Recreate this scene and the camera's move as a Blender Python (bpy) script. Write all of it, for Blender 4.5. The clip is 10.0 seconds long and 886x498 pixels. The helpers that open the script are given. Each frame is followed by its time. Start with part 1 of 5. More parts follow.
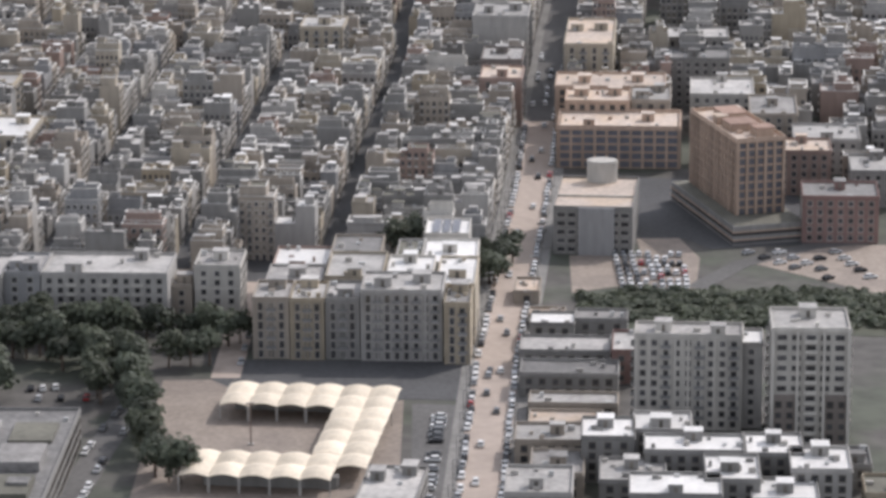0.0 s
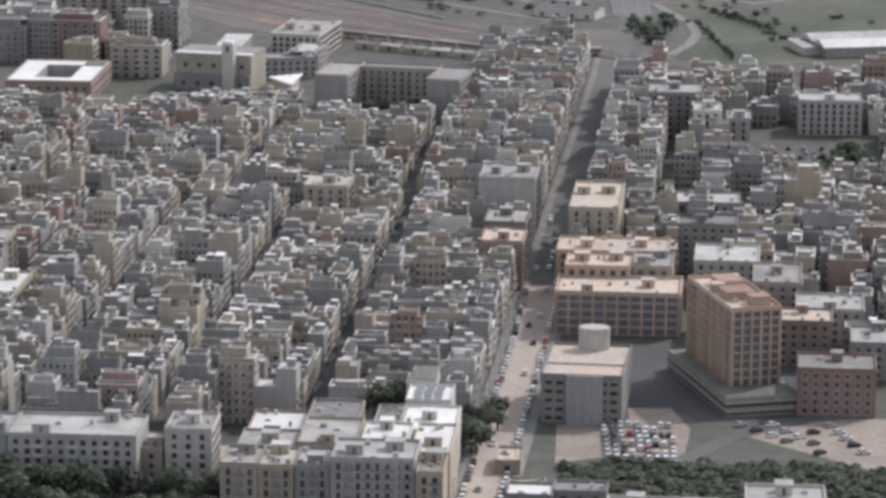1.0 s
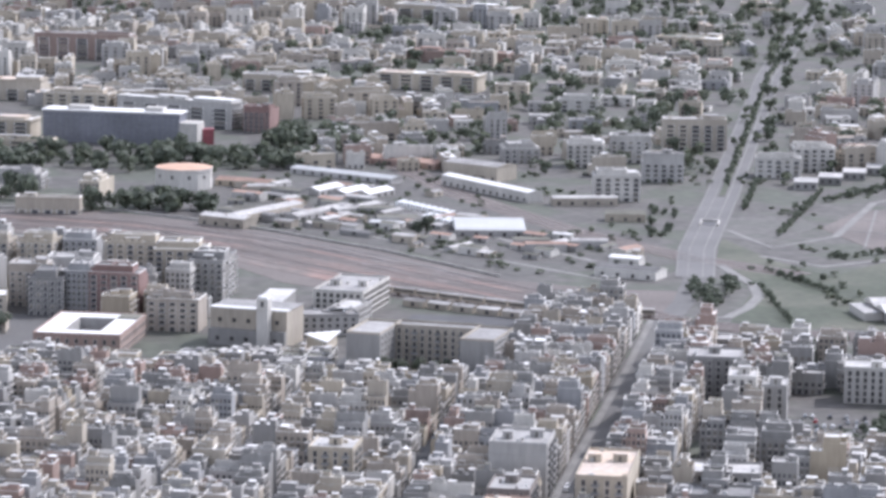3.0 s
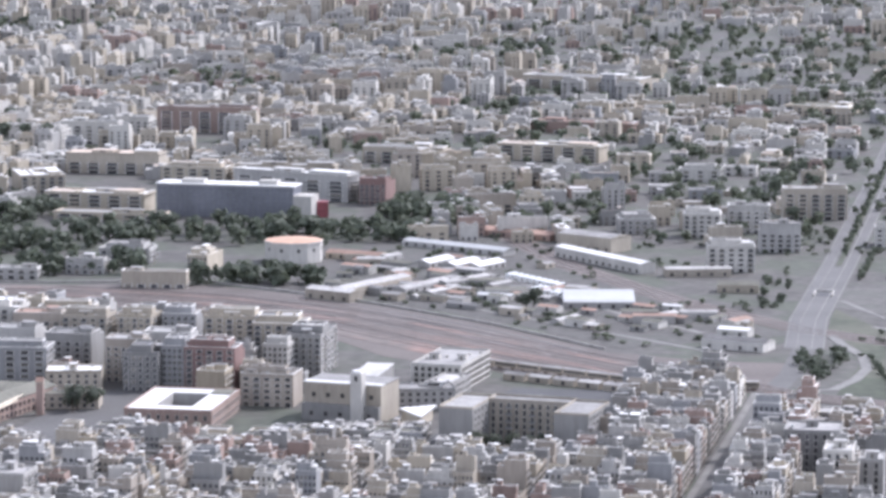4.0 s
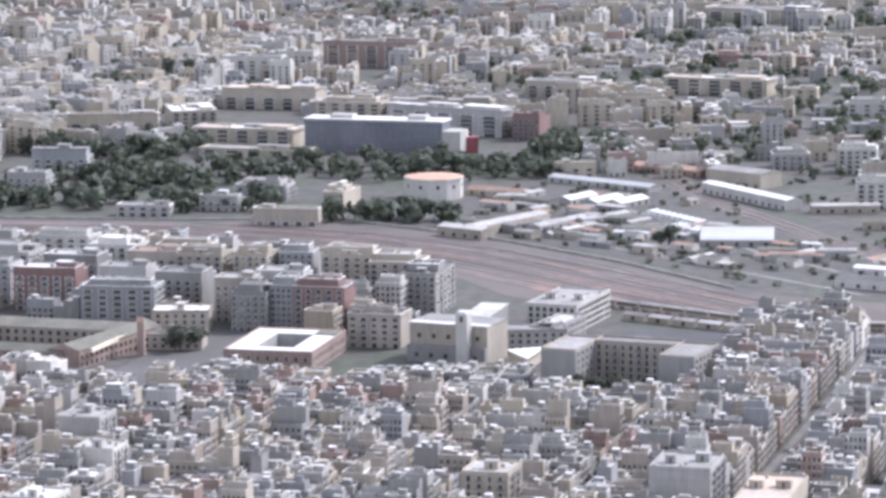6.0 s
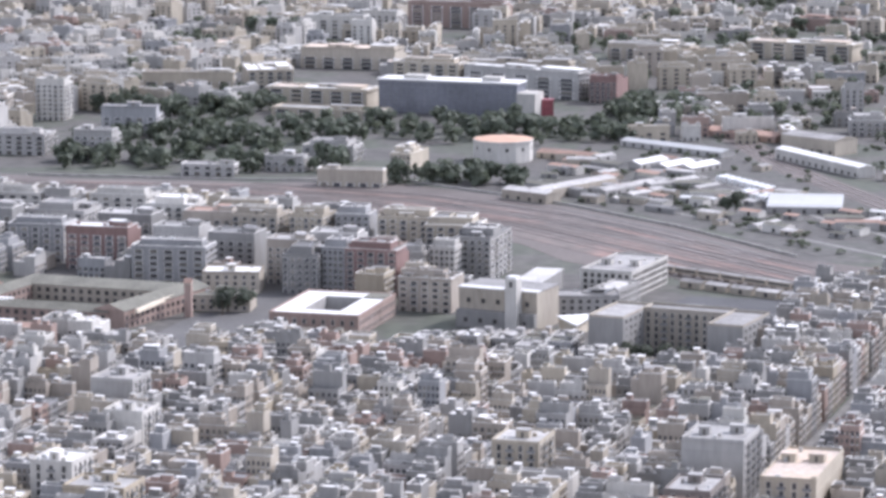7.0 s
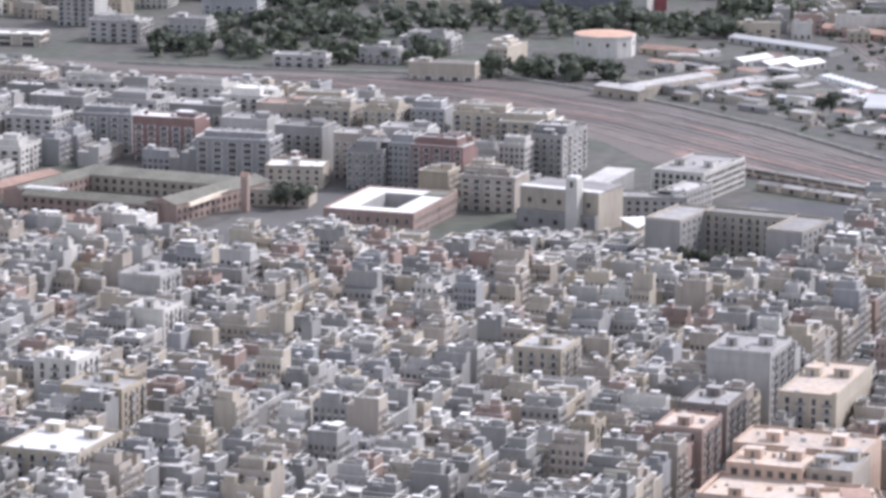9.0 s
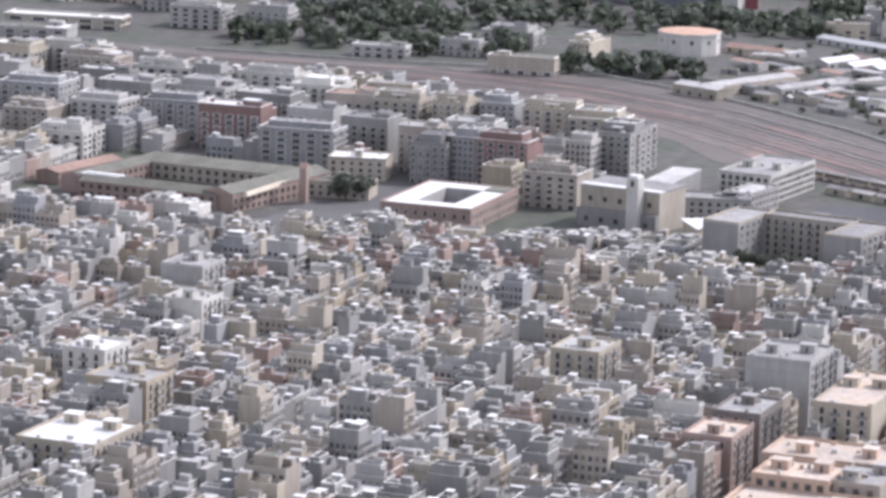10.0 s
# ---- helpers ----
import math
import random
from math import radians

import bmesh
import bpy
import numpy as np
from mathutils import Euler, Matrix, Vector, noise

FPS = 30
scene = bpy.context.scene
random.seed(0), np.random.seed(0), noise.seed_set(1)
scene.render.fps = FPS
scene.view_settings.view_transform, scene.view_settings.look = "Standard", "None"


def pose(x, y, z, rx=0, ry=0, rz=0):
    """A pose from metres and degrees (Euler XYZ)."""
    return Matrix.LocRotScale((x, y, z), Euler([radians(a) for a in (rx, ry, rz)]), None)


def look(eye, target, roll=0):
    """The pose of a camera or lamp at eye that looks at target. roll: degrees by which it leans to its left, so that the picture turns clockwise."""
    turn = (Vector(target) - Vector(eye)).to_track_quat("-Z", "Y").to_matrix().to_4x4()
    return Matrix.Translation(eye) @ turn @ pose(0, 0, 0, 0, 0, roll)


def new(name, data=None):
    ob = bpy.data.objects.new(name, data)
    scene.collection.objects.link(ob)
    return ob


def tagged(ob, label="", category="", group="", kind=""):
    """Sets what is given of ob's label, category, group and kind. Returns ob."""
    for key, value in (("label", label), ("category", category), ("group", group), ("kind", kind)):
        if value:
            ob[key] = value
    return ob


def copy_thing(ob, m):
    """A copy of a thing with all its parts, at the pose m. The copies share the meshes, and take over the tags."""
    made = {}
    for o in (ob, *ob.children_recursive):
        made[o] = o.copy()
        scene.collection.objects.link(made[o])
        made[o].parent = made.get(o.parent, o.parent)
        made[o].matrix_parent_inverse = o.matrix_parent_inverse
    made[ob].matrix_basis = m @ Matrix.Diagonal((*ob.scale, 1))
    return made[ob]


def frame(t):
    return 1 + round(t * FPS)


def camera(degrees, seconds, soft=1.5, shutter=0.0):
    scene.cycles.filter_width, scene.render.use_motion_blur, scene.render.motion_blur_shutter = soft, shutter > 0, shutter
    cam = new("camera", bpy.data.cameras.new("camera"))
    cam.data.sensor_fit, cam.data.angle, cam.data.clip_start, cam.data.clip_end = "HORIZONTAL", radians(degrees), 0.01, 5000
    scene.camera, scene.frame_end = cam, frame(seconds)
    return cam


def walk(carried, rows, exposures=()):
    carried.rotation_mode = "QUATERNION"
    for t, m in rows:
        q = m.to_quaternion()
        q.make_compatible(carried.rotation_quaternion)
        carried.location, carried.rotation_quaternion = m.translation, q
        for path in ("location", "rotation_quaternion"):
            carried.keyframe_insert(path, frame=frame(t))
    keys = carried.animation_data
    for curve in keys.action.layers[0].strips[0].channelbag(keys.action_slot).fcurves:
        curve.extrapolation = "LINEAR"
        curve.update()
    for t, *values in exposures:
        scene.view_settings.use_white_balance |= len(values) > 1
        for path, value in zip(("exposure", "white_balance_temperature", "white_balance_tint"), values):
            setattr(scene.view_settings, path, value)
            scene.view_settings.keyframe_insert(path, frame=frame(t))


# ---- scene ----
cam = camera(13.961, 10.0, soft=3.4)
# seconds, place, and heading, downward tilt and lean in degrees
PATH = [
    (0.0, (0.00, 0.00, 298.00), (1.080, 15.269, -0.364)),
    (0.5, (14.90, 12.83, 295.97), (0.429, 14.161, 0.013)),
    (1.0, (29.63, 25.71, 294.00), (-0.256, 12.789, 0.339)),
    (1.5, (44.20, 38.64, 292.10), (-0.828, 11.657, 0.132)),
    (2.0, (58.61, 51.60, 290.27), (-1.386, 10.466, 0.302)),
    (3.5, (100.83, 90.78, 285.18), (-4.263, 8.116, 0.689)),
    (4.0, (114.58, 103.93, 283.62), (-5.670, 7.629, 0.120)),
    (4.5, (128.16, 117.12, 282.12), (-6.904, 7.535, -0.420)),
    (5.0, (141.57, 130.35, 280.69), (-7.885, 7.771, -0.593)),
    (5.5, (154.82, 143.64, 279.33), (-8.800, 8.301, -0.648)),
    (6.0, (167.90, 156.96, 278.04), (-9.619, 8.643, -0.471)),
    (7.5, (206.16, 197.21, 274.56), (-12.450, 9.667, 0.052)),
    (8.0, (218.59, 210.72, 273.53), (-13.140, 10.190, 0.032)),
    (8.5, (230.85, 224.27, 272.57), (-13.963, 10.686, -0.006)),
    (9.0, (242.94, 237.86, 271.68), (-14.879, 10.987, 0.392)),
    (9.5, (254.87, 251.50, 270.86), (-15.860, 11.067, 0.866)),
    (10.0, (266.63, 265.19, 270.10), (-17.019, 11.152, 1.445)),
]


def aim(place, heading, tilt, lean):
    h, p = radians(heading), radians(tilt)
    ahead = Vector((math.sin(h) * math.cos(p), math.cos(h) * math.cos(p), -math.sin(p)))
    return look(place, Vector(place) + ahead * 1000, lean)


walk(cam, [(t, aim(c, *a)) for t, c, a in PATH],
     exposures=[(0.0, 0.56, 6150, 14), (1.0, 0.51, 6050, 13), (2.0, 0.88, 5850, 15), (3.5, 1.2, 5650, 17), (5.5, 1.22, 5650, 18), (7.5, 1.16, 5700, 18), (10.0, 1.03, 5800, 18)])


# ---- light ----
world = bpy.data.worlds.new("sky")
scene.world = world
world.use_nodes = True
wn = world.node_tree.nodes
sky = wn.new("ShaderNodeTexSky")
sky.sky_type, sky.sun_disc = "NISHITA", False
SUN_EL, SUN_AZ = radians(42), radians(48)
sky.sun_elevation, sky.sun_rotation = SUN_EL, SUN_AZ
sky.air_density, sky.dust_density, sky.ozone_density = 1.0, 1.5, 1.0
wn["Background"].inputs["Strength"].default_value = 0.13
haze = wn.new("ShaderNodeHueSaturation")       # thin cloud takes most of the blue out of the sky
haze.inputs["Saturation"].default_value = 0.2
world.node_tree.links.new(sky.outputs["Color"], haze.inputs["Color"])
world.node_tree.links.new(haze.outputs["Color"], wn["Background"].inputs["Color"])
sun = new("sun", bpy.data.lights.new("sun", "SUN"))
sun.data.energy, sun.data.angle, sun.data.color = 1.75, radians(2.0), (1.0, 0.92, 0.82)
sun_way = Vector((math.sin(SUN_AZ) * math.cos(SUN_EL), math.cos(SUN_AZ) * math.cos(SUN_EL), math.sin(SUN_EL)))
sun.matrix_basis = look(sun_way * 3000 + Vector((0, 2000, 0)), (0, 2000, 0))

# ---- materials ----


def material(name, colour, rough=0.85, spread=0.25, grain=0.6, coarse=0.06, bump=0.3, metal=0.0, vary=0.15, second=None, streak=False):
    """Colour with noise at two scales, object-to-object variation and fine relief; sizes in cycles a metre."""
    m = bpy.data.materials.new(name)
    m.use_nodes = True
    n, l = m.node_tree.nodes, m.node_tree.links
    b = n["Principled BSDF"]
    b.inputs["Roughness"].default_value, b.inputs["Metallic"].default_value = rough, metal
    geo = n.new("ShaderNodeNewGeometry")
    mp = n.new("ShaderNodeMapping")
    l.new(geo.outputs["Position"], mp.inputs["Vector"])
    if streak:
        mp.inputs["Scale"].default_value = (1, 1, 0.22)
    a, c = n.new("ShaderNodeTexNoise"), n.new("ShaderNodeTexNoise")
    a.inputs["Scale"].default_value, a.inputs["Detail"].default_value = grain, 4
    c.inputs["Scale"].default_value, c.inputs["Detail"].default_value = coarse, 3
    for t in (a, c):
        l.new(mp.outputs["Vector"], t.inputs["Vector"])
    info = n.new("ShaderNodeObjectInfo")
    total = n.new("ShaderNodeMath")
    total.operation = "ADD"
    l.new(a.outputs["Fac"], total.inputs[0])
    l.new(c.outputs["Fac"], total.inputs[1])
    span = n.new("ShaderNodeMapRange")
    span.inputs["From Min"].default_value, span.inputs["From Max"].default_value = 0.7, 1.3
    span.inputs["To Min"].default_value, span.inputs["To Max"].default_value = 1 - spread, 1 + spread
    l.new(total.outputs[0], span.inputs["Value"])
    own = n.new("ShaderNodeMapRange")
    own.inputs["To Min"].default_value, own.inputs["To Max"].default_value = 1 - vary, 1 + vary
    l.new(info.outputs["Random"], own.inputs["Value"])
    prod = n.new("ShaderNodeMath")
    prod.operation = "MULTIPLY"
    l.new(span.outputs[0], prod.inputs[0])
    l.new(own.outputs[0], prod.inputs[1])
    mix = n.new("ShaderNodeMix")
    mix.data_type = "RGBA"
    mix.inputs[6].default_value = (*colour, 1)
    mix.inputs[7].default_value = (*(second or colour), 1)
    step = n.new("ShaderNodeMapRange")
    step.inputs["From Min"].default_value, step.inputs["From Max"].default_value = 0.46, 0.58
    l.new(c.outputs["Fac"], step.inputs["Value"])
    l.new(step.outputs[0], mix.inputs[0])
    scale = n.new("ShaderNodeVectorMath")
    scale.operation = "SCALE"
    l.new(mix.outputs[2], scale.inputs[0])
    l.new(prod.outputs[0], scale.inputs["Scale"])
    l.new(scale.outputs[0], b.inputs["Base Color"])
    if bump:
        bp = n.new("ShaderNodeBump")
        bp.inputs["Strength"].default_value, bp.inputs["Distance"].default_value = bump, 0.05
        l.new(a.outputs["Fac"], bp.inputs["Height"])
        l.new(bp.outputs[0], b.inputs["Normal"])
    return m


WALLS = {
    "white": material("white_plaster", (0.491, 0.470, 0.433), streak=True, spread=0.17),
    "pale grey": material("grey_plaster", (0.361, 0.348, 0.330), streak=True, spread=0.17),
    "grey": material("dark_grey_plaster", (0.245, 0.238, 0.227), streak=True, spread=0.17),
    "cream": material("cream_plaster", (0.419, 0.370, 0.295), streak=True, spread=0.17),
    "beige": material("beige_plaster", (0.339, 0.299, 0.254), streak=True, spread=0.17),
    "ochre": material("ochre_plaster", (0.36, 0.31, 0.235), streak=True, spread=0.17),
    "pink": material("pink_plaster", (0.303, 0.224, 0.192), streak=True, spread=0.17),
    "blue-grey": material("blue_grey_plaster", (0.275, 0.274, 0.275), streak=True, spread=0.17),
    "brick red": material("red_plaster", (0.225, 0.145, 0.13), streak=True, spread=0.17),
    "brown stone": material("brown_stone", (0.450, 0.340, 0.266), streak=True, spread=0.17),
    "umber": material("umber_panels", (0.200, 0.175, 0.160), streak=True, spread=0.17),
    "sandstone": material("sandstone", (0.375, 0.334, 0.275), streak=True, spread=0.17),
}
ROOFS = {
    "grey": material("grey_roof", (0.31, 0.297, 0.285), rough=0.75, coarse=0.12, spread=0.35, vary=0.3),
    "pale": material("pale_roof", (0.4, 0.384, 0.364), rough=0.6, coarse=0.12, spread=0.3, vary=0.25),
    "white": material("white_roof", (0.72, 0.705, 0.68), rough=0.45, coarse=0.1, spread=0.15, vary=0.1),
    "dark": material("dark_roof", (0.16, 0.155, 0.15), rough=0.7, coarse=0.12, spread=0.35, vary=0.3),
    "sand": material("sand_roof", (0.56, 0.47, 0.4), rough=0.7, coarse=0.08, spread=0.25, second=(0.5, 0.4, 0.31)),
    "tile": material("tile_roof", (0.32, 0.215, 0.17), coarse=0.1),
    "orange": material("orange_roof", (0.56, 0.36, 0.26), coarse=0.1, spread=0.12),
    "moss": material("grey_green_roof", (0.15, 0.145, 0.118), coarse=0.1),
}
GLASS = material("window_glass", (0.065, 0.065, 0.07), rough=0.15, spread=0.3, bump=0, vary=0.4)
SHUTTER = material("shutter", (0.14, 0.125, 0.105), rough=0.6, vary=0.5, bump=0)
FRAME = material("stone_frame", (0.68, 0.66, 0.62), vary=0.2)
RAILING = material("railing", (0.22, 0.22, 0.22), rough=0.5, bump=0)
TRIM = material("window_trim", (0.44, 0.42, 0.39), vary=0.2)
CONCRETE = material("concrete", (0.42, 0.4, 0.37), coarse=0.2)
ASPHALT = material("asphalt", (0.085, 0.085, 0.088), coarse=0.03, spread=0.3)
PALE_ROAD = material("worn_road", (0.42, 0.35, 0.3), coarse=0.05, spread=0.12, grain=0.3, vary=0)
STREET = material("street", (0.12, 0.116, 0.112), coarse=0.03, spread=0.25)
PAVING = material("paving", (0.2, 0.193, 0.182), coarse=0.1)
AVENUE_MAT = material("worn_asphalt", (0.135, 0.13, 0.127), coarse=0.03, spread=0.2, vary=0)
GREY_YARD = material("grey_yard", (0.115, 0.108, 0.1), coarse=0.03, spread=0.4, grain=0.2, second=(0.085, 0.084, 0.074))
YARD = material("dusty_yard", (0.34, 0.285, 0.24), coarse=0.05, spread=0.25, second=(0.25, 0.21, 0.18))
EARTH = material("earth", (0.105, 0.098, 0.09), coarse=0.022, spread=0.4, grain=0.14, second=(0.068, 0.074, 0.056), vary=0)
GRASS = material("grass", (0.06, 0.07, 0.044), coarse=0.016, spread=0.35, grain=0.2, second=(0.085, 0.086, 0.062), vary=0)
BALLAST = material("ballast", (0.135, 0.115, 0.105), coarse=0.02, spread=0.3, vary=0)
RED_BALLAST = material("rusty_ballast", (0.25, 0.165, 0.14), coarse=0.014, spread=0.35, grain=0.12, second=(0.14, 0.118, 0.106), vary=0)
STEEL = material("rail_steel", (0.25, 0.2, 0.18), rough=0.4, metal=0.7)
LEAF = material("leaves", (0.098, 0.113, 0.082), rough=0.7, coarse=0.15, spread=0.45, vary=0.3)
LEAF_LIGHT = material("light_leaves", (0.12, 0.135, 0.095), rough=0.7, coarse=0.15, spread=0.4, vary=0.3)
for leaf_mat in (LEAF, LEAF_LIGHT):          # sunlight shines through the leaves
    n, l = leaf_mat.node_tree.nodes, leaf_mat.node_tree.links
    thin, both = n.new("ShaderNodeBsdfTranslucent"), n.new("ShaderNodeMixShader")
    both.inputs[0].default_value = 0.4
    l.new(n["Principled BSDF"].inputs["Base Color"].links[0].from_socket, thin.inputs["Color"])
    l.new(n["Principled BSDF"].outputs[0], both.inputs[1])
    l.new(thin.outputs[0], both.inputs[2])
    l.new(both.outputs[0], n["Material Output"].inputs["Surface"])
BARK = material("bark", (0.12, 0.09, 0.07))
WHITE_METAL = material("white_metal", (0.48, 0.48, 0.47), rough=0.45, spread=0.1, bump=0)
VAULT = material("cream_vault", (0.72, 0.63, 0.5), rough=0.7, coarse=0.15, spread=0.12)
BLUE_GLASS = material("blue_grey_glazing", (0.15, 0.155, 0.18), rough=0.35, spread=0.2, bump=0)
CRIMSON = material("dull_crimson_panels", (0.23, 0.065, 0.075), rough=0.6, bump=0)
TYRE = material("tyre", (0.02, 0.02, 0.02), bump=0)
PAINTS = {k: material("paint_" + k, c, rough=0.25, spread=0.05, bump=0, vary=0.05) for k, c in {
    "white": (0.75, 0.75, 0.74), "silver": (0.42, 0.43, 0.44), "black": (0.02, 0.02, 0.022), "grey": (0.15, 0.155, 0.16),
    "red": (0.35, 0.03, 0.03), "blue": (0.04, 0.07, 0.2)}.items()}

# ---- building blocks ----
K = 0.745       # metres in a unit of the plan; all places and sizes below are in these units


class Shape:
    """A mesh put together from boxes, prisms and rings."""

    def __init__(self, *mats):
        self.v, self.f, self.k, self.mats = [], [], [], list(mats)

    def mat(self, m):
        if m not in self.mats:
            self.mats.append(m)
        return self.mats.index(m)

    def faces(self, verts, faces, m):
        o, k = len(self.v), self.mat(m)
        self.v += [tuple(p) for p in verts]
        self.f += [tuple(o + i for i in q) for q in faces]
        self.k += [k] * len(faces)

    def box(self, x0, x1, y0, y1, z0, z1, m, bottom=False):
        p = [(x0, y0, z0), (x1, y0, z0), (x1, y1, z0), (x0, y1, z0), (x0, y0, z1), (x1, y0, z1), (x1, y1, z1), (x0, y1, z1)]
        q = [(0, 1, 5, 4), (1, 2, 6, 5), (2, 3, 7, 6), (3, 0, 4, 7), (4, 5, 6, 7)] + ([(3, 2, 1, 0)] if bottom else [])
        self.faces(p, q, m)

    def prism(self, pts, z0, z1, m, top=None):
        """An upright prism over a counter-clockwise outline."""
        n = len(pts)
        p = [(x, y, z0) for x, y in pts] + [(x, y, z1) for x, y in pts]
        self.faces(p, [(i, (i + 1) % n, n + (i + 1) % n, n + i) for i in range(n)], m)
        self.faces(p[n:], [tuple(range(n))], top or m)

    def ring(self, pts, inner, z0, z1, m):
        n = len(pts)
        p = [(x, y, z) for z in (z0, z1) for x, y in pts] + [(x, y, z) for z in (z0, z1) for x, y in inner]
        q = []
        for i in range(n):
            j = (i + 1) % n
            q += [(i, j, n + j, n + i), (2 * n + j, 2 * n + i, 3 * n + i, 3 * n + j), (n + i, n + j, 3 * n + j, 3 * n + i)]
        self.faces(p, q, m)

    def gable(self, x0, x1, y0, y1, z0, z1, m, wall=None):
        """A pitched roof with its ridge along x."""
        c = (y0 + y1) / 2
        p = [(x0, y0, z0), (x1, y0, z0), (x1, y1, z0), (x0, y1, z0), (x0, c, z1), (x1, c, z1)]
        self.faces(p, [(0, 1, 5, 4), (2, 3, 4, 5)], m)
        self.faces(p, [(1, 2, 5), (3, 0, 4)], wall or m)

    def mesh(self, name):
        me = bpy.data.meshes.new(name)
        me.from_pydata([(x * K, y * K, z * K) for x, y, z in self.v], [], self.f)
        for m in self.mats:
            me.materials.append(m)
        me.polygons.foreach_set("material_index", self.k)
        me.update()
        return me


def part(name, shape, parent, label="", kind=""):
    ob = new(name, shape if isinstance(shape, bpy.types.Mesh) else shape.mesh(name))
    ob.parent = parent
    return tagged(ob, label, kind=kind)


def thing(name, shape, m, label, category, group="", kind=""):
    ob = new(name, shape if isinstance(shape, bpy.types.Mesh) else shape.mesh(name) if shape else None)
    ob.matrix_basis = m
    return tagged(ob, label, category, group, kind)


def at(x, y, z=0.0, turn=0.0):
    return pose(x * K, y * K, z * K, 0, 0, turn)


GRID = math.atan(0.09)          # the street grid's heading, off the y axis
GO = Vector((98, 1900))
GU, GV = Vector((math.cos(GRID), -math.sin(GRID))), Vector((math.sin(GRID), math.cos(GRID)))


def grid(u, v):
    return GO + GU * u + GV * v


TURN = -math.degrees(GRID)

# ---- ground ----
g = Shape(EARTH)
xs = [-9000, -2500, -1200, -600, 0, 600, 1200, 2500, 9000]
ys = [-6000, 0, 1000, 2000, 3000, 4000, 5000, 6500, 9500]


def lie(y):
    """The land's height: flat."""
    return 0


pts = [(x, y, lie(y)) for y in ys for x in xs]
w = len(xs)
g.faces(pts, [(j * w + i, j * w + i + 1, (j + 1) * w + i + 1, (j + 1) * w + i) for j in range(len(ys) - 1) for i in range(w - 1)], EARTH)
thing("ground", g, at(0, 0), "dusty grey-brown ground under the whole city", "ground", kind="structure")


def strip(name, line, width, z, mat, label, cat="road", side=0.0):
    """A flat sheet along a line, with its edges standing on the ground."""
    s = Shape(mat)
    left, right = [], []
    for i, p in enumerate(line):
        p = Vector(p)
        d = (Vector(line[min(i + 1, len(line) - 1)]) - Vector(line[max(i - 1, 0)])).normalized()
        nrm = Vector((-d.y, d.x))
        wd = width[i] if isinstance(width, (list, tuple)) else width
        left.append(p + nrm * (wd / 2 + side))
        right.append(p - nrm * (wd / 2 - side))
    n = len(line)
    v = [(*p, z + lie(p.y)) for p in left] + [(*p, z + lie(p.y)) for p in right]
    v += [(*p, lie(p.y) - 0.3) for p in left] + [(*p, lie(p.y) - 0.3) for p in right]
    f = []
    for i in range(n - 1):
        f += [(n + i, n + i + 1, i + 1, i), (2 * n + i, i, i + 1, 2 * n + i + 1), (n + i, 3 * n + i, 3 * n + i + 1, n + i + 1)]
    s.faces(v, f, mat)
    return thing(name, s, at(0, 0), label, cat, kind="structure")


def patch(name, pts, z, mat, label, cat):
    s = Shape(mat)
    s.prism(pts, -0.3, z, mat)
    return thing(name, s, at(0, 0), label, cat, kind="structure")


# ---- streets ----
ROAD = [(20, 990), (33.6, 1147), (44.7, 1303), (57.6, 1438), (70, 1570), (80, 1696)]
ROAD_UP = [(80, 1696), (98, 1897), (125, 2177), (138, 2330)]
strip("pavement", ROAD, 26, 0.13, PAVING, "worn stone pavements along the main road", "pavement")
strip("road", ROAD, 17, 0.2, PALE_ROAD, "pale sunlit main road with worn surface")
strip("pavement_2", ROAD_UP, 23, 0.14, PAVING, "stone pavements of the upper street", "pavement")
strip("road_2", ROAD_UP, 15, 0.21, STREET, "grey asphalt street between tall houses")
# asphalt sheet whose dark tone also stands for the houses' shade in the streets
patch("paving", [(-640, 2090), (-470, 1640), (-300, 1640), (-190, 1405), (44, 1405), (66, 1700), (108, 2330), (-20, 2330), (-60, 2130), (-230, 2085)], 0.06, ASPHALT, "dark asphalt of the narrow grid streets, their shade put into its tone", "street")

# ---- ordinary houses ----
STOREY = 3.7


def openings(s, b, w, d, storeys, sides, rng, balcony=0.5, step=3.1, base=0.0, width=1.5, glass=GLASS, light=False):
    """Windows with frames and shutters into s, balconies into b, on the given sides of a w x d block."""
    for side in sides:
        run = w if side in "fb" else d
        n = max(2, int(run / step))
        deep = d / 2 if side in "fb" else w / 2

        def put(sh, a0, a1, o0, o1, z0, z1, m):
            if side == "f":
                sh.box(a0, a1, -deep - o1, -deep - o0, z0, z1, m, not light)
            elif side == "b":
                sh.box(a0, a1, deep + o0, deep + o1, z0, z1, m, not light)
            elif side == "l":
                sh.box(-deep - o1, -deep - o0, a0, a1, z0, z1, m, not light)
            else:
                sh.box(deep + o0, deep + o1, a0, a1, z0, z1, m, not light)
        cols = [(-run / 2 + run * (i + 0.5) / n, rng.random() < balcony) for i in range(n)]
        for k in range(storeys):
            z = base + k * STOREY
            for c, bal in cols:
                tall = 2.5 if bal and k else 1.9
                z0 = z + (0.25 if bal and k else 0.95)
                if k == 0:
                    z0, tall = z + 0.1, 2.6
                if light:
                    put(s, c - width / 2, c + width / 2, 0.0, 0.09, z0, z0 + tall, SHUTTER if rng.random() < 0.35 else glass)
                    if bal and k and light != "far":
                        put(b, c - 1.1, c + 1.1, 0.0, 0.95, z + 0.05, z + 0.75, CONCRETE)
                    continue
                put(s, c - width / 2 - 0.18, c + width / 2 + 0.18, 0.0, 0.06, z0 - 0.1, z0 + tall + 0.2, FRAME)
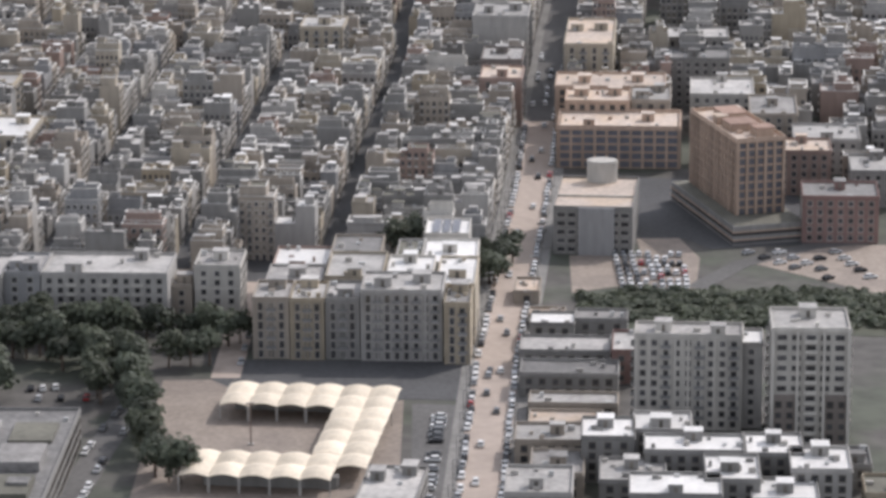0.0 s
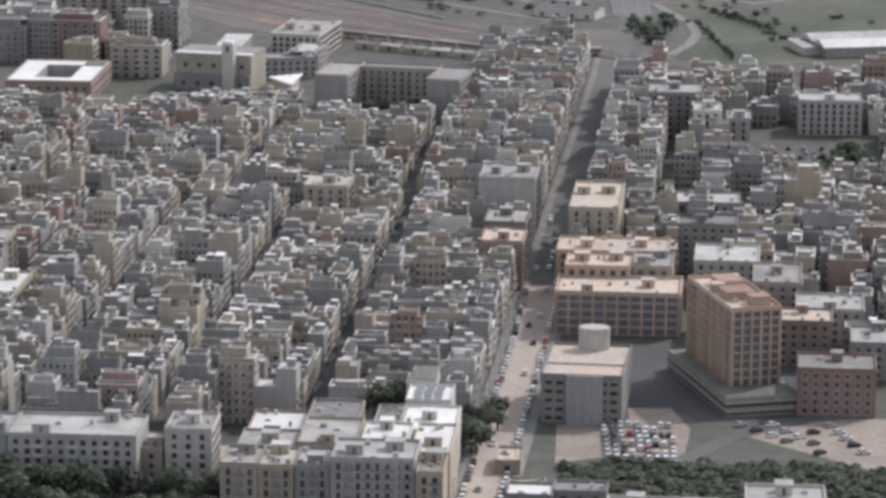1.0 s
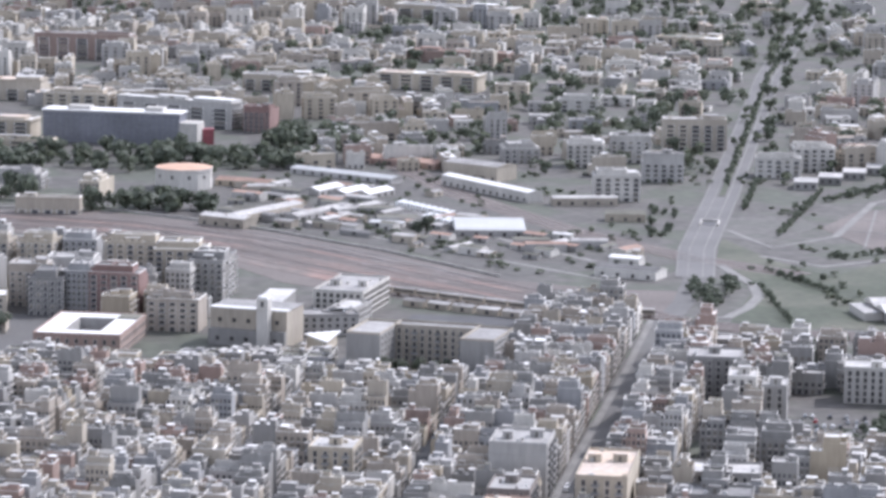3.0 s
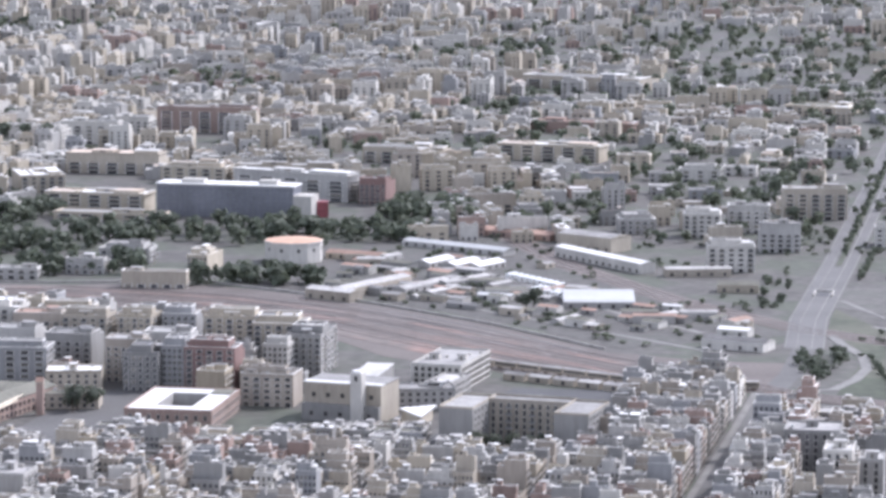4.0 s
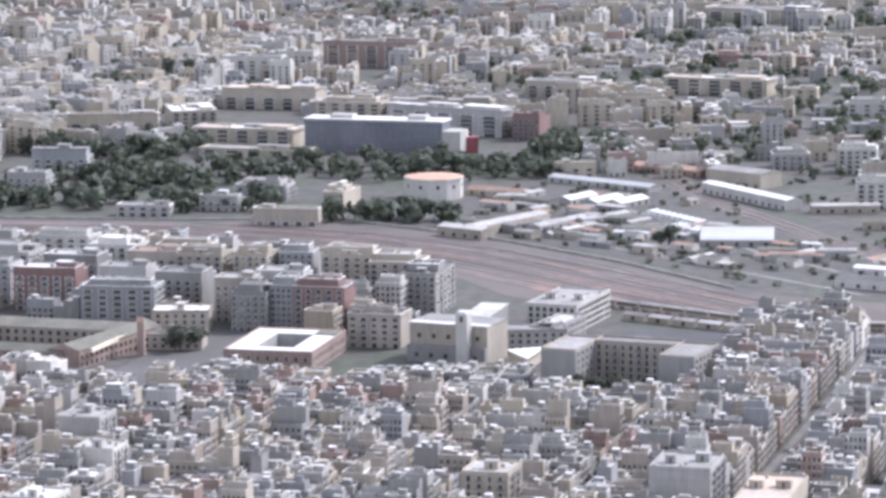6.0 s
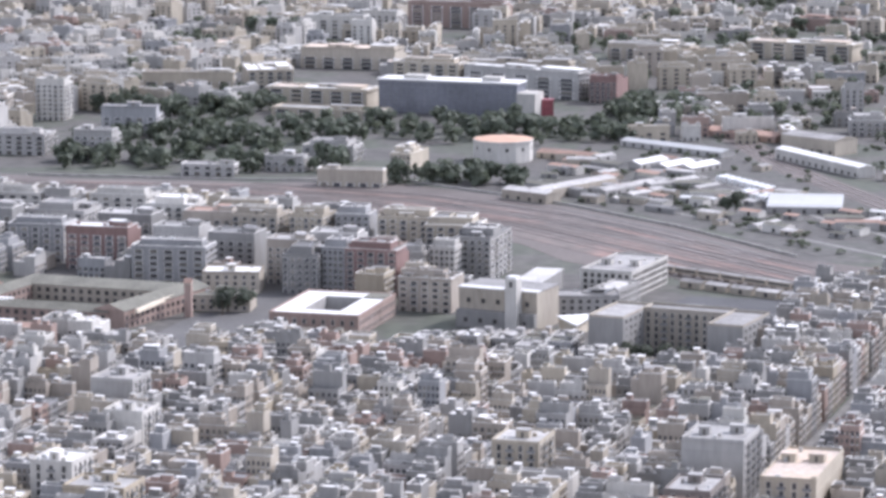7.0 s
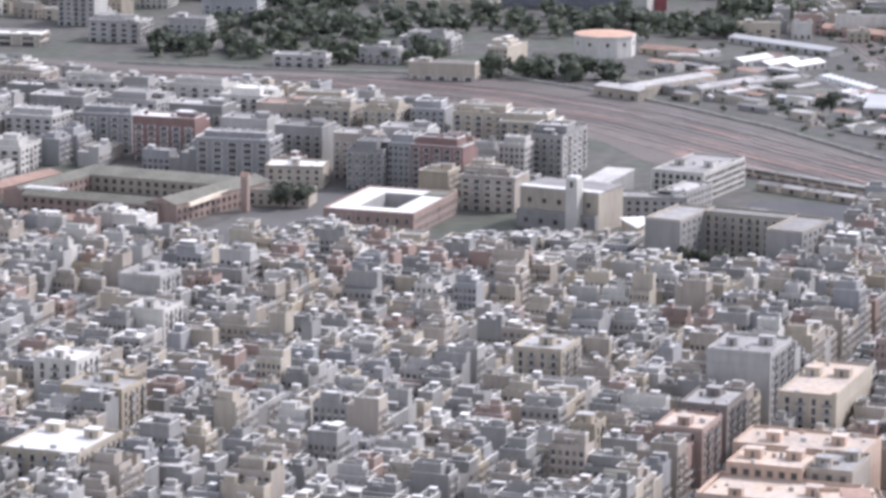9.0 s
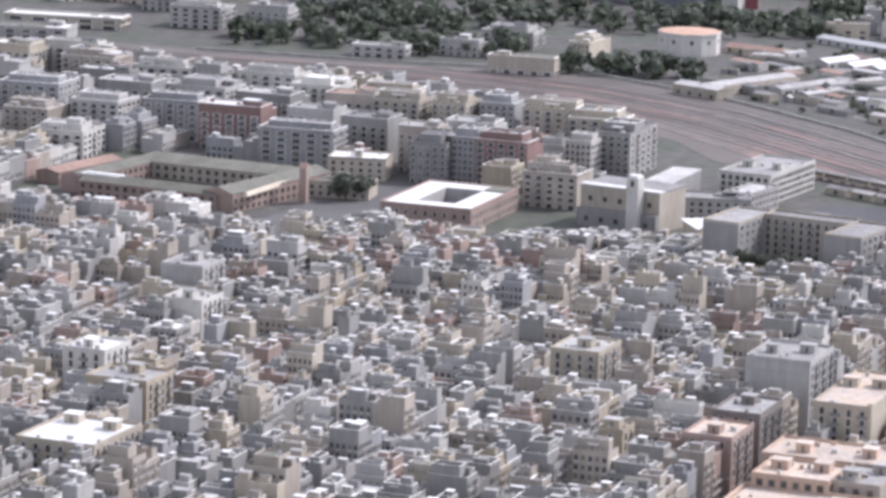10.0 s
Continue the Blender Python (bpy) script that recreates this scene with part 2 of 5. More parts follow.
                put(s, c - width / 2, c + width / 2, 0.06, 0.09, z0, z0 + tall, SHUTTER if rng.random() < 0.35 else glass)
                if bal and k:
                    put(b, c - 1.1, c + 1.1, 0.0, 0.95, z + 0.05, z + 0.2, CONCRETE)
                    put(b, c - 1.1, c + 1.1, 0.9, 0.95, z + 0.2, z + 1.15, RAILING)


def house_kind(storeys, sides, seed, w=17.0, d=16.0, balcony=0.5, light=False):
    """Meshes of one kind of flat-roofed house: walls, roof, openings, balconies."""
    rng = random.Random(seed)
    h = storeys * STOREY + 0.5
    body, rims, roof, win, bal = Shape(CONCRETE), Shape(CONCRETE, FRAME), Shape(ROOFS["grey"], CONCRETE), Shape(FRAME), Shape(CONCRETE)
    x, y = w / 2, d / 2
    # most houses step down: the rear, or one half, is a storey or two lower than the front
    drop = rng.choice((0, 1, 1, 2)) if storeys > 2 else rng.choice((0, 0, 1)) if storeys == 2 else 0
    cut = rng.uniform(-y * .2, y * .6) if drop else y
    blocks = [(-x, x, -y, cut, h)] + ([(-x, x, cut, y, h - drop * STOREY)] if drop else [])
    if storeys > 3 and rng.random() < 0.4:
        # a set-back top floor behind a terrace
        blocks[0] = (-x, x, -y, cut, h - STOREY)
        blocks.append((-x + rng.uniform(0, 3), x - rng.uniform(0, 5), -y + rng.uniform(2, 4), cut - .4, h))
    body.box(-x - .06, x + .06, -y - .06, y + .06, STOREY - 0.1, STOREY + 0.12, CONCRETE, True)
    for n, (x0, x1, y0, y1, top) in enumerate(blocks):
        base = -0.5 if n < 1 + (drop > 0) else blocks[0][4]
        body.box(x0, x1, y0, y1, base, top, CONCRETE)
        # the parapet is a ring round the terrace, many with a pale coping
        o4, i4 = [(x0, y0), (x1, y0), (x1, y1), (x0, y1)], [(x0 + .3, y0 + .3), (x1 - .3, y0 + .3), (x1 - .3, y1 - .3), (x0 + .3, y1 - .3)]
        rim = rng.uniform(.6, 1.2)
        rims.ring(o4, i4, top, top + rim, CONCRETE)
        if rng.random() < 0.6:
            rims.ring([(x0 - .08, y0 - .08), (x1 + .08, y0 - .08), (x1 + .08, y1 + .08), (x0 - .08, y1 + .08)], [(x0 + .4, y0 + .4), (x1 - .4, y0 + .4), (x1 - .4, y1 - .4), (x0 + .4, y1 - .4)], top + rim, top + rim + .14, FRAME)
        if n == 0 and rng.random() < 0.7:
            rims.ring([(x0 - .3, y0 - .3), (x1 + .3, y0 - .3), (x1 + .3, y1 + .02), (x0 - .3, y1 + .02)], [(x0, y0), (x1, y0), (x1, y1), (x0, y1)], top - 0.35, top, CONCRETE)
        roof.box(x0 + .3, x1 - .3, y0 + .3, y1 - .3, top, top + 0.08, ROOFS["grey"])
        if x1 - x0 < 9 or y1 - y0 < 4:
            continue
        # terraces of other colours, dividing walls, sheds, tanks and vents
        if rng.random() < 0.55:
            c = rng.uniform(x0 + 4, x1 - 4)
            a0, a1 = (x0 + .35, c) if rng.random() < .5 else (c, x1 - .35)
            roof.box(a0, a1, y0 + .35, y1 - .35, top + .08, top + .13, ROOFS[rng.choice(("white", "pale", "dark", "dark", "moss", "grey"))])
            roof.box(c - .12, c + .12, y0 + .35, y1 - .35, top + .08, top + rng.uniform(.6, 1.5), CONCRETE)
        if (n == 0 and rng.random() < .8) or rng.random() < .15:
            sw, sd, sh = rng.uniform(1.4, 2.4), min(rng.uniform(1.6, 2.6), (y1 - y0) / 2 - .5), rng.uniform(2.3, 3.3)
            sx, sy = rng.uniform(x0 + sw + .4, x1 - sw - .4), rng.uniform(y0 + sd + .4, y1 - sd - .4)
            roof.box(sx - sw, sx + sw, sy - sd, sy + sd, top + 0.08, top + sh, CONCRETE)
            roof.box(sx - sw - .2, sx + sw + .2, sy - sd - .2, sy + sd + .2, top + sh, top + sh + 0.2, ROOFS[rng.choice(("white", "pale", "grey", "grey", "grey"))], True)
            roof.box(sx - 0.45, sx + 0.45, sy - sd - .05, sy - sd, top + 0.1, top + 2.1, SHUTTER)
        if rng.random() < 0.25 and y1 - y0 > 7:
            c0 = x0 + .3 if rng.random() < .5 else x1 - rng.uniform(4, 6)
            c1 = min(x1 - .3, c0 + rng.uniform(3.5, 6))
            e0 = y0 + rng.uniform(.3, 3)
            e1 = rng.uniform(e0 + 3, y1 - .4)
            roof.box(c0, c1, e0, e1, top + 0.08, top + 2.9, CONCRETE)
            roof.box(c0 - .15, c1 + .15, e0 - .15, e1 + .15, top + 2.9, top + 3.1, ROOFS[rng.choice(("pale", "grey", "dark"))], True)
        for _ in range(1 if light == "far" else rng.randint(2, 4)):
            px, py = rng.uniform(x0 + 1, x1 - 1), rng.uniform(y0 + 1, y1 - 1)
            roof.box(px - .5, px + .5, py - .4, py + .4, top + 0.08, top + rng.uniform(.7, 1.6), WHITE_METAL if rng.random() < .4 else CONCRETE)
    set_back = len(blocks) > 1 + (drop > 0)
    for side in sides:
        n = storeys - 1 if side == "f" and set_back else storeys - drop if side == "b" else storeys - max(drop, set_back)
        if n > 0:
            openings(win, bal, w, d, n, side, rng, balcony, 4.8 if light == "far" else 3.2, width=2.0 if light == "far" else 1.7, light=light)
    return body.mesh("house_walls"), roof.mesh("house_roof"), win.mesh("house_windows"), bal.mesh("house_balconies") if bal.v else None, rims.mesh("house_parapets")


def variants(storeys):
    return 6 if 2 <= storeys <= 6 else 3


KINDS = {}
for st in range(1, 10):
    for v in range(variants(st)):
        KINDS[st, v] = house_kind(st, ("fb", "fblr", "fbr", "fbl", "fb", "fbr")[v], 100 * st + v, balcony=(0.7, 0.4, 0.55, 0.3, 0.6, 0.5)[v])
LIGHT_KINDS, FAR_KINDS = {}, {}        # the same houses with plainer openings, for the joined quarters
for st, v in KINDS:
    LIGHT_KINDS[st, v] = house_kind(st, ("fb", "fbr", "fb", "fbl", "fb", "fbr")[v], 100 * st + v, balcony=(0.7, 0.4, 0.55, 0.3, 0.6, 0.5)[v], light="near")
    FAR_KINDS[st, v] = house_kind(st, ("f", "fr", "f", "fl", "f", "fr")[v], 100 * st + v, light="far")
WORDS = {1: "single-storey", 2: "two-storey", 3: "three-storey", 4: "four-storey", 5: "five-storey", 6: "six-storey", 7: "seven-storey", 8: "eight-storey", 9: "nine-storey"}
CITY = random.Random(11)
TINTS = ["white"] * 1 + ["pale grey"] * 4 + ["grey"] * 9 + ["cream"] * 2 + ["beige"] * 5 + ["ochre"] + ["pink"] * 2 + ["blue-grey"] * 3 + ["sandstone"] * 2
TOPS = ["grey"] * 8 + ["pale"] * 5 + ["white"] * 2 + ["dark"] * 3 + ["moss"] * 2


FAR_HOUSES = {}


def quads(me):
    v = np.empty(len(me.vertices) * 3)
    me.vertices.foreach_get("co", v)
    q = np.empty(len(me.loops), dtype=np.int32)
    me.loops.foreach_get("vertex_index", q)
    k = np.empty(len(me.polygons), dtype=np.int32)
    me.polygons.foreach_get("material_index", k)
    return v.reshape(-1, 3), q.reshape(-1, 4), k


CACHE = {}


def join_up(store, me, m, mats):
    """Add the mesh me, all quads, at the pose m with those materials to a joined store."""
    if me not in CACHE:
        CACHE[me] = quads(me)
    v, q, k = CACHE[me]
    r, o = np.array(m.to_3x3()), np.array(m.translation)
    allm = store.setdefault("mats", [])
    idx = []
    for x in mats:
        if x not in allm:
            allm.append(x)
        idx.append(allm.index(x))
    n = store.get("n", 0)
    store.setdefault("v", []).append(v @ r.T + o)
    store.setdefault("q", []).append(q + n)
    store.setdefault("k", []).append(np.array(idx, dtype=np.int32)[k])
    store["n"] = n + len(v)


def joined(name, store, label, category):
    v, q, k = np.concatenate(store["v"]), np.concatenate(store["q"]), np.concatenate(store["k"])
    me = bpy.data.meshes.new(name)
    me.vertices.add(len(v))
    me.vertices.foreach_set("co", v.ravel())
    me.loops.add(q.size)
    me.loops.foreach_set("vertex_index", q.ravel())
    me.polygons.add(len(q))
    me.polygons.foreach_set("loop_start", np.arange(len(q), dtype=np.int32) * 4)
    for m in store["mats"]:
        me.materials.append(m)
    me.polygons.foreach_set("material_index", k)
    me.polygons.foreach_set("use_smooth", np.zeros(len(q), dtype=bool))
    me.update(calc_edges=True)
    return tagged(new(name, me), label, category, kind="stuff")


NEAR = 1510


def house(x, y, w, d, storeys, turn, tint=None, top=None, variant=None, group="houses of the city grid", balconies=True, name="house", alone=None, district="grid"):
    st = max(1, min(9, storeys))
    v = variant if variant is not None else CITY.randrange(variants(st))
    body, roof, win, bal, rims = KINDS[st, v]
    tint, top = tint or CITY.choice(TINTS), top or CITY.choice(TOPS)
    pose_m = at(x, y, lie(y), turn) @ Matrix.Diagonal((w / 17.0, d / 16.0, 1, 1))
    if alone is None:
        alone = y < NEAR
    if not alone:
        body, roof, win, bal, rims = (FAR_KINDS if district == "inland" else LIGHT_KINDS)[st, v]
        for me, swap in ((body, [WALLS[tint]]), (rims, [WALLS[tint]]), (roof, [ROOFS[top], WALLS[tint]]), (win, []), (bal if balconies else None, [])):
            if me:
                join_up(FAR_HOUSES.setdefault(district, {}), me, pose_m, swap + list(me.materials)[len(swap):])
        return None
    ob = new(name, body)
    ob.matrix_basis = at(x, y, lie(y), turn) @ Matrix.Diagonal((w / 17.0, d / 16.0, 1, 1))
    ob.material_slots[0].link = "OBJECT"
    ob.material_slots[0].material = WALLS[tint]
    tagged(ob, "%s %s plaster house with %s flat roof terrace" % (tint, WORDS[st], top), "house", group)
    r = part("roof", roof, ob, kind="stuff")
    r.material_slots[0].link = r.material_slots[1].link = "OBJECT"
    r.material_slots[0].material, r.material_slots[1].material = ROOFS[top], WALLS[tint]
    part("glazing", win, ob, kind="stuff")
    r = part("parapet", rims, ob, kind="stuff")
    r.material_slots[0].link = "OBJECT"
    r.material_slots[0].material = WALLS[tint]
    if bal and balconies:
        part("balcony_front", bal, ob, kind="stuff")
    return ob


def inside(p, zones):
    return any(x0 <= p[0] <= x1 and y0 <= p[1] <= y1 for x0, x1, y0, y1 in zones)


def block(u0, u1, v0, v1, low, high, zones=(), lot=12.3, balconies=True, group="houses of the city grid"):
    """Fill a block of the grid with adjoining houses."""
    rows = max(1, round((v1 - v0) / lot))
    cuts = [v0 + (v1 - v0) * i / rows for i in range(rows + 1)]
    for i in range(1, rows):
        cuts[i] += CITY.uniform(-2, 2)
    for a, b in zip(cuts, cuts[1:]):
        n = max(2, round((u1 - u0) / (lot * 1.1)))
        us = [u0 + (u1 - u0) * i / n for i in range(n + 1)]
        for i in range(1, n):
            us[i] += CITY.uniform(-3, 3)
        for i, (c, e) in enumerate(zip(us, us[1:])):
            p = grid((c + e) / 2, (a + b) / 2)
            if inside(p, zones):
                continue
            inner = 0 < i < n - 1 and a > v0 and b < v1
            if inner and CITY.random() < 0.3:
                st = CITY.choice((1, 2))
            else:
                st = CITY.randint(low, high) if CITY.random() < 0.85 else high + CITY.randint(0, 2)
            if inside(p, LOW_ZONES):
                st = CITY.choice((1, 2, 2, 3))
            w, d = e - c - 0.1, b - a - 0.1
            if CITY.random() < 0.75 and (i == 0 or i == n - 1):
                house(p.x, p.y, d, w, st, TURN + (90 if i else -90), balconies=balconies, group=group)
            else:
                house(p.x, p.y, w, d, st, TURN + CITY.choice((0, 180)), balconies=balconies, group=group)

# ---- the city grid ----


def in_reach(x, y, m=15):
    left = -178 if y < 1625 else 358 - 0.447 * (y - 356)
    right = 79 + 0.105 * (y - 69) if y < 3450 else 150 + 0.052 * (y - 100)
    return left - m < x < max(right, 0.145 * y if y < 2300 else 0) + m


STREETS_FAR = [0, -83, -175, -276, -366, -456, -546, -636]
STREETS_NEAR = [0, -76, -135, -192, -240, -300, -366, -456]
ZONES = [(-60, 56, 1270, 1446), (-185, -45, 1280, 1405), (-48, 46, 2095, 2200), (-48, -5, 2080, 2400), (-140, -45, 2172, 2400), (-92, -50, 2130, 2400), (-330, -45, 2150, 2400), (-98, -44, 2096, 2400), (-196, -148, 1588, 1640), (90, 122, 1722, 1792), (14, 33, 1674, 1700), (48, 74, 1682, 1716), (-296, -246, 2088, 2320), (-82, -44, 2150, 2230),
         (48, 82, 1792, 1834), (50, 76, 1722, 1762), (-40, -12, 1806, 1840), (-258, -232, 1908, 1938), (-236, -210, 1852, 1880), (-232, -204, 1726, 1756), (-202, -168, 1680, 1712),
         (186, 280, 1900, 2064), (160, 206, 1972, 2012), (230, 276, 2066, 2106), (134, 186, 1786, 1824), (144, 182, 2050, 2092)]
LOW_ZONES = [(-330, -40, 2075, 2180)]
for ui in range(7):
    v = -505
    while v < (400 if ui == 0 else 270):
        lines = STREETS_NEAR if v < -90 else STREETS_FAR
        u1, u0 = lines[ui] - (12 if ui == 0 else 6.5), lines[ui + 1] + 6.5
        dv = 66
        p = grid((u0 + u1) / 2, v + dv / 2)
        if in_reach(p.x, p.y, 66) and not (p.x < -225 and p.y > 2075) and not (ui > 0 and p.y > 2170):
            lo, hi = (4, 6) if ui == 0 or p.y < 1500 else (3, 5)
            if p.y > 1780 and ui > 0:
                lo, hi = 2, 4
            block(u0, u1, v, v + dv - 9, lo, hi, ZONES)
        v += dv
for u0, u1, v0, v1, lo, hi in ((12, 62, -190, -135, 5, 6), (66, 150, -150, -90, 4, 6), (12, 60, -125, -70, 5, 7), (70, 130, -75, -20, 5, 7), (140, 230, -120, -30, 3, 5),
                               (12, 46, -60, 0, 5, 7), (12, 46, 10, 70, 5, 7), (12, 46, 80, 150, 5, 7), (12, 43, 160, 245, 5, 7), (55, 110, -10, 40, 5, 7), (125, 230, -10, 40, 4, 6),
                               (60, 95, 70, 120, 7, 8), (115, 150, 190, 230, 4, 5), (55, 90, 180, 225, 5, 6), (165, 240, -230, -130, 3, 5), (130, 200, 70, 120, 3, 5),
                               (60, 105, 128, 172, 5, 6), (120, 200, 130, 180, 3, 4), (210, 290, 50, 120, 3, 4), (240, 300, -30, 40, 3, 5), (160, 240, 190, 240, 2, 4), (11, 40, 255, 330, 4, 6), (50, 75, 240, 300, 3, 5), (170, 240, -320, -240, 3, 5)):
    block(u0, u1, v0, v1, lo, hi, ZONES)

# ---- detailed buildings ----


def window_mesh(w, h, glass=GLASS, frame=TRIM, sill=True):
    """A frame standing proud of the wall, its reveal and the pane set back, in one skin."""
    s = Shape(frame)
    a, t, b = w / 2, 0.2, (0.12 if sill else 0.0)
    p = []
    for x, z0, z1, y in ((a + t, -t, h + t, 0.0), (a + t, -t - b, h + t, -0.2), (a, 0, h, -0.2), (a, 0, h, -0.04)):
        p += [(-x, y, z0), (x, y, z0), (x, y, z1), (-x, y, z1)]
    f = [(4 * k + i, 4 * k + (i + 1) % 4, 4 * k + 4 + (i + 1) % 4, 4 * k + 4 + i) for k in range(3) for i in range(4)]
    o = len(s.v)
    s.faces(p, f, frame)
    s.f.append((o + 12, o + 13, o + 14, o + 15))
    s.k.append(s.mat(glass))
    return s.mesh("window")


def balcony_mesh(w, deep=1.3, solid=None):
    s = Shape(CONCRETE)
    a = w / 2
    s.box(-a, a, -deep, 0, 0, 0.22, CONCRETE, True)
    m = solid or RAILING
    s.box(-a, a, -deep, -deep + 0.1, 0.22, 1.45, m, True)
    s.box(-a, -a + 0.1, -deep + 0.1, 0, 0.22, 1.45, m, True)
    s.box(a - 0.1, a, -deep + 0.1, 0, 0.22, 1.45, m, True)
    return s.mesh("balcony")


WIN = window_mesh(1.9, 2.1)
WIN_TALL = window_mesh(1.7, 2.8, sill=False)
WIN_DARK = window_mesh(2.0, 2.1, frame=SHUTTER)
WIN_WIDE = window_mesh(3.2, 1.9)
BALCONY = balcony_mesh(3.6)
BALCONY_SOLID = balcony_mesh(4.6, 1.6, WALLS["white"])


def side_pose(side, a, w, d, z):
    """A pose on one side of a w x d block: front, back, left or right; a runs along that side."""
    return {"f": at(a, -d / 2, z), "b": at(-a, d / 2, z, 180), "l": at(-w / 2, -a, z, -90), "r": at(w / 2, a, z, 90)}[side]


def fit_windows(ob, w, d, z0, storeys, sides, step, win, gap=STOREY, balcony=None, every=2, inset=1.0, label=""):
    for side in sides:
        run = (w if side in "fb" else d) - 2 * inset
        n = max(1, int(run / step))
        for k in range(storeys):
            for i in range(n):
                a = -run / 2 + run * (i + 0.5) / n
                m = side_pose(side, a, w, d, z0 + k * gap)
                o = part("window", win, ob, label)
                o.matrix_basis = m @ at(0, 0, 0.9 if win is not WIN_TALL else 0.3)
                if balcony and i % every == every - 1 and k:
                    o = part("balcony", balcony, ob)
                    o.matrix_basis = m


def shell(w, d, h, wall, courses=()):
    s = Shape(wall)
    x, y = w / 2, d / 2
    s.box(-x, x, -y, y, -0.5, h, wall)
    return s


def string_courses(ob, w, d, heights, wall):
    x, y = w / 2, d / 2
    for z in heights:
        s = Shape(wall)
        s.ring([(-x - .15, -y - .15), (x + .15, -y - .15), (x + .15, y + .15), (-x - .15, y + .15)], [(-x, -y), (x, -y), (x, y), (-x, y)], z - 0.15, z + 0.15, wall)
        part("string_course", s, ob)


def flat_roof(ob, w, d, h, top, wall, seed, stairs=1, clutter=6, high=1.2):
    rng = random.Random(seed)
    x, y = w / 2, d / 2
    s = Shape(ROOFS[top])
    s.box(-x + .35, x - .35, -y + .35, y - .35, h, h + 0.1, ROOFS[top])
    part("roof", s, ob, "%s flat roof" % top)
    s = Shape(wall)
    s.ring([(-x, -y), (x, -y), (x, y), (-x, y)], [(-x + .35, -y + .35), (x - .35, -y + .35), (x - .35, y - .35), (-x + .35, y - .35)], h, h + high, wall)
    s.ring([(-x - .3, -y - .3), (x + .3, -y - .3), (x + .3, y + .3), (-x - .3, y + .3)], [(-x, -y), (x, -y), (x, y), (-x, y)], h - 0.3, h + 0.1, wall)
    part("parapet", s, ob)
    for i in range(stairs):
        a, b = rng.uniform(2.2, 3.4), rng.uniform(2.0, 3.2)
        cx = -x + w * (i + 0.5) / stairs + rng.uniform(-1, 1)
        cy = rng.uniform(-y + b + 1, y - b - 1)
        s = Shape(wall)
        s.box(cx - a, cx + a, cy - b, cy + b, h + 0.1, h + 3.6, wall)
        s.box(cx - a - .3, cx + a + .3, cy - b - .3, cy + b + .3, h + 3.6, h + 3.9, ROOFS[top], True)
        s.box(cx - .6, cx + .6, cy - b - .06, cy - b, h + 0.2, h + 2.8, SHUTTER)
        part("stair_house", s, ob)
    for i in range(clutter):
        cx, cy = rng.uniform(-x + 1.5, x - 1.5), rng.uniform(-y + 1.5, y - 1.5)
        s = Shape(WHITE_METAL)
        a = rng.uniform(.5, 1.3)
        s.box(cx - a, cx + a, cy - .6, cy + .6, h + 0.1, h + rng.uniform(.9, 2), rng.choice((WHITE_METAL, CONCRETE, wall)))
        part(rng.choice(("water_tank", "chimney", "vent_box")), s, ob)


def block_of_flats(name, x, y, w, d, storeys, turn, tint, top, label, cat="building", sides="flr", step=4.2, win=None, balcony=None, every=2, stairs=1, clutter=5, extra=1.0, gap=STOREY, group="", seed=None):
    h = storeys * gap + extra
    wall = WALLS[tint]
    ob = thing(name, shell(w, d, h, wall, [gap * k for k in range(1, storeys, 2)]), at(x, y, 0, turn), label, cat, group)
    string_courses(ob, w, d, [gap * k for k in range(1, storeys, 3)], wall)
    fit_windows(ob, w, d, 0.4, storeys, sides, step, win or WIN, gap, balcony, every)
    flat_roof(ob, w, d, h, top, wall, seed or int(x * 7 + y), stairs, clutter)
    return ob


def pilasters(ob, w, d, h, n, wall):
    """Shallow piers that run up the whole front."""
    for i in range(n + 1):
        s = Shape(wall)
        cx = -w / 2 + .5 + (w - 1) * i / n
        s.box(cx - .45, cx + .45, -d / 2 - .55, -d / 2, 0, h, wall)
        part("pilaster", s, ob)


# the block at the market: a row of joined fronts, with lower and whiter houses behind
F = -4.0
for x, y, w, d, st, tint, top, sides in (
        (-39.5, 1322, 14, 24, 6, "beige", "grey", "fl"), (-25.8, 1320, 13, 24, 6, "ochre", "pale", "f"), (-12.5, 1320, 13, 24, 6, "grey", "grey", "f"),
        (9.8, 1318, 31, 26, 7, "pale grey", "pale", "f"), (30.5, 1312, 10, 24, 6, "ochre", "grey", "fr")):
    ob = block_of_flats("apartment_building", x, y, w - .1, d, st, F, tint, top, "%s apartment building with balconies facing the market" % tint, sides=sides[:1], step=3.3,
                   win=WIN_TALL, balcony=BALCONY, every=2, stairs=2 if w > 20 else 1, group="apartment buildings at the market")
    pilasters(ob, w - .2, d, st * STOREY + .8, max(2, round(w / 6.6)), WALLS[tint])
for x, y, w, d, st, tint, top in ((-32, 1353, 22, 34, 5, "pale grey", "grey"), (-8, 1356, 22, 36, 6, "cream", "pale"), (13, 1352, 18, 32, 6, "white", "white"), (31, 1346, 15, 40, 6, "cream", "white"),
                                  (-30, 1392, 22, 36, 4, "pink", "white"), (-8, 1396, 20, 36, 5, "beige", "dark"), (29, 1388, 22, 36, 5, "white", "white"), (13.5, 1390, 11, 32, 5, "pale grey", "moss")):
    block_of_flats("apartment_building", x, y, w - .1, d - .1, st, F, tint, top, "%s apartment building with %s roof inside the block" % (tint, top), sides="f", step=4.5, stairs=1, group="apartment buildings at the market")
solar = Shape(WHITE_METAL)
solar.box(-9, 9, -12, 12, 0, 20, WALLS["white"])
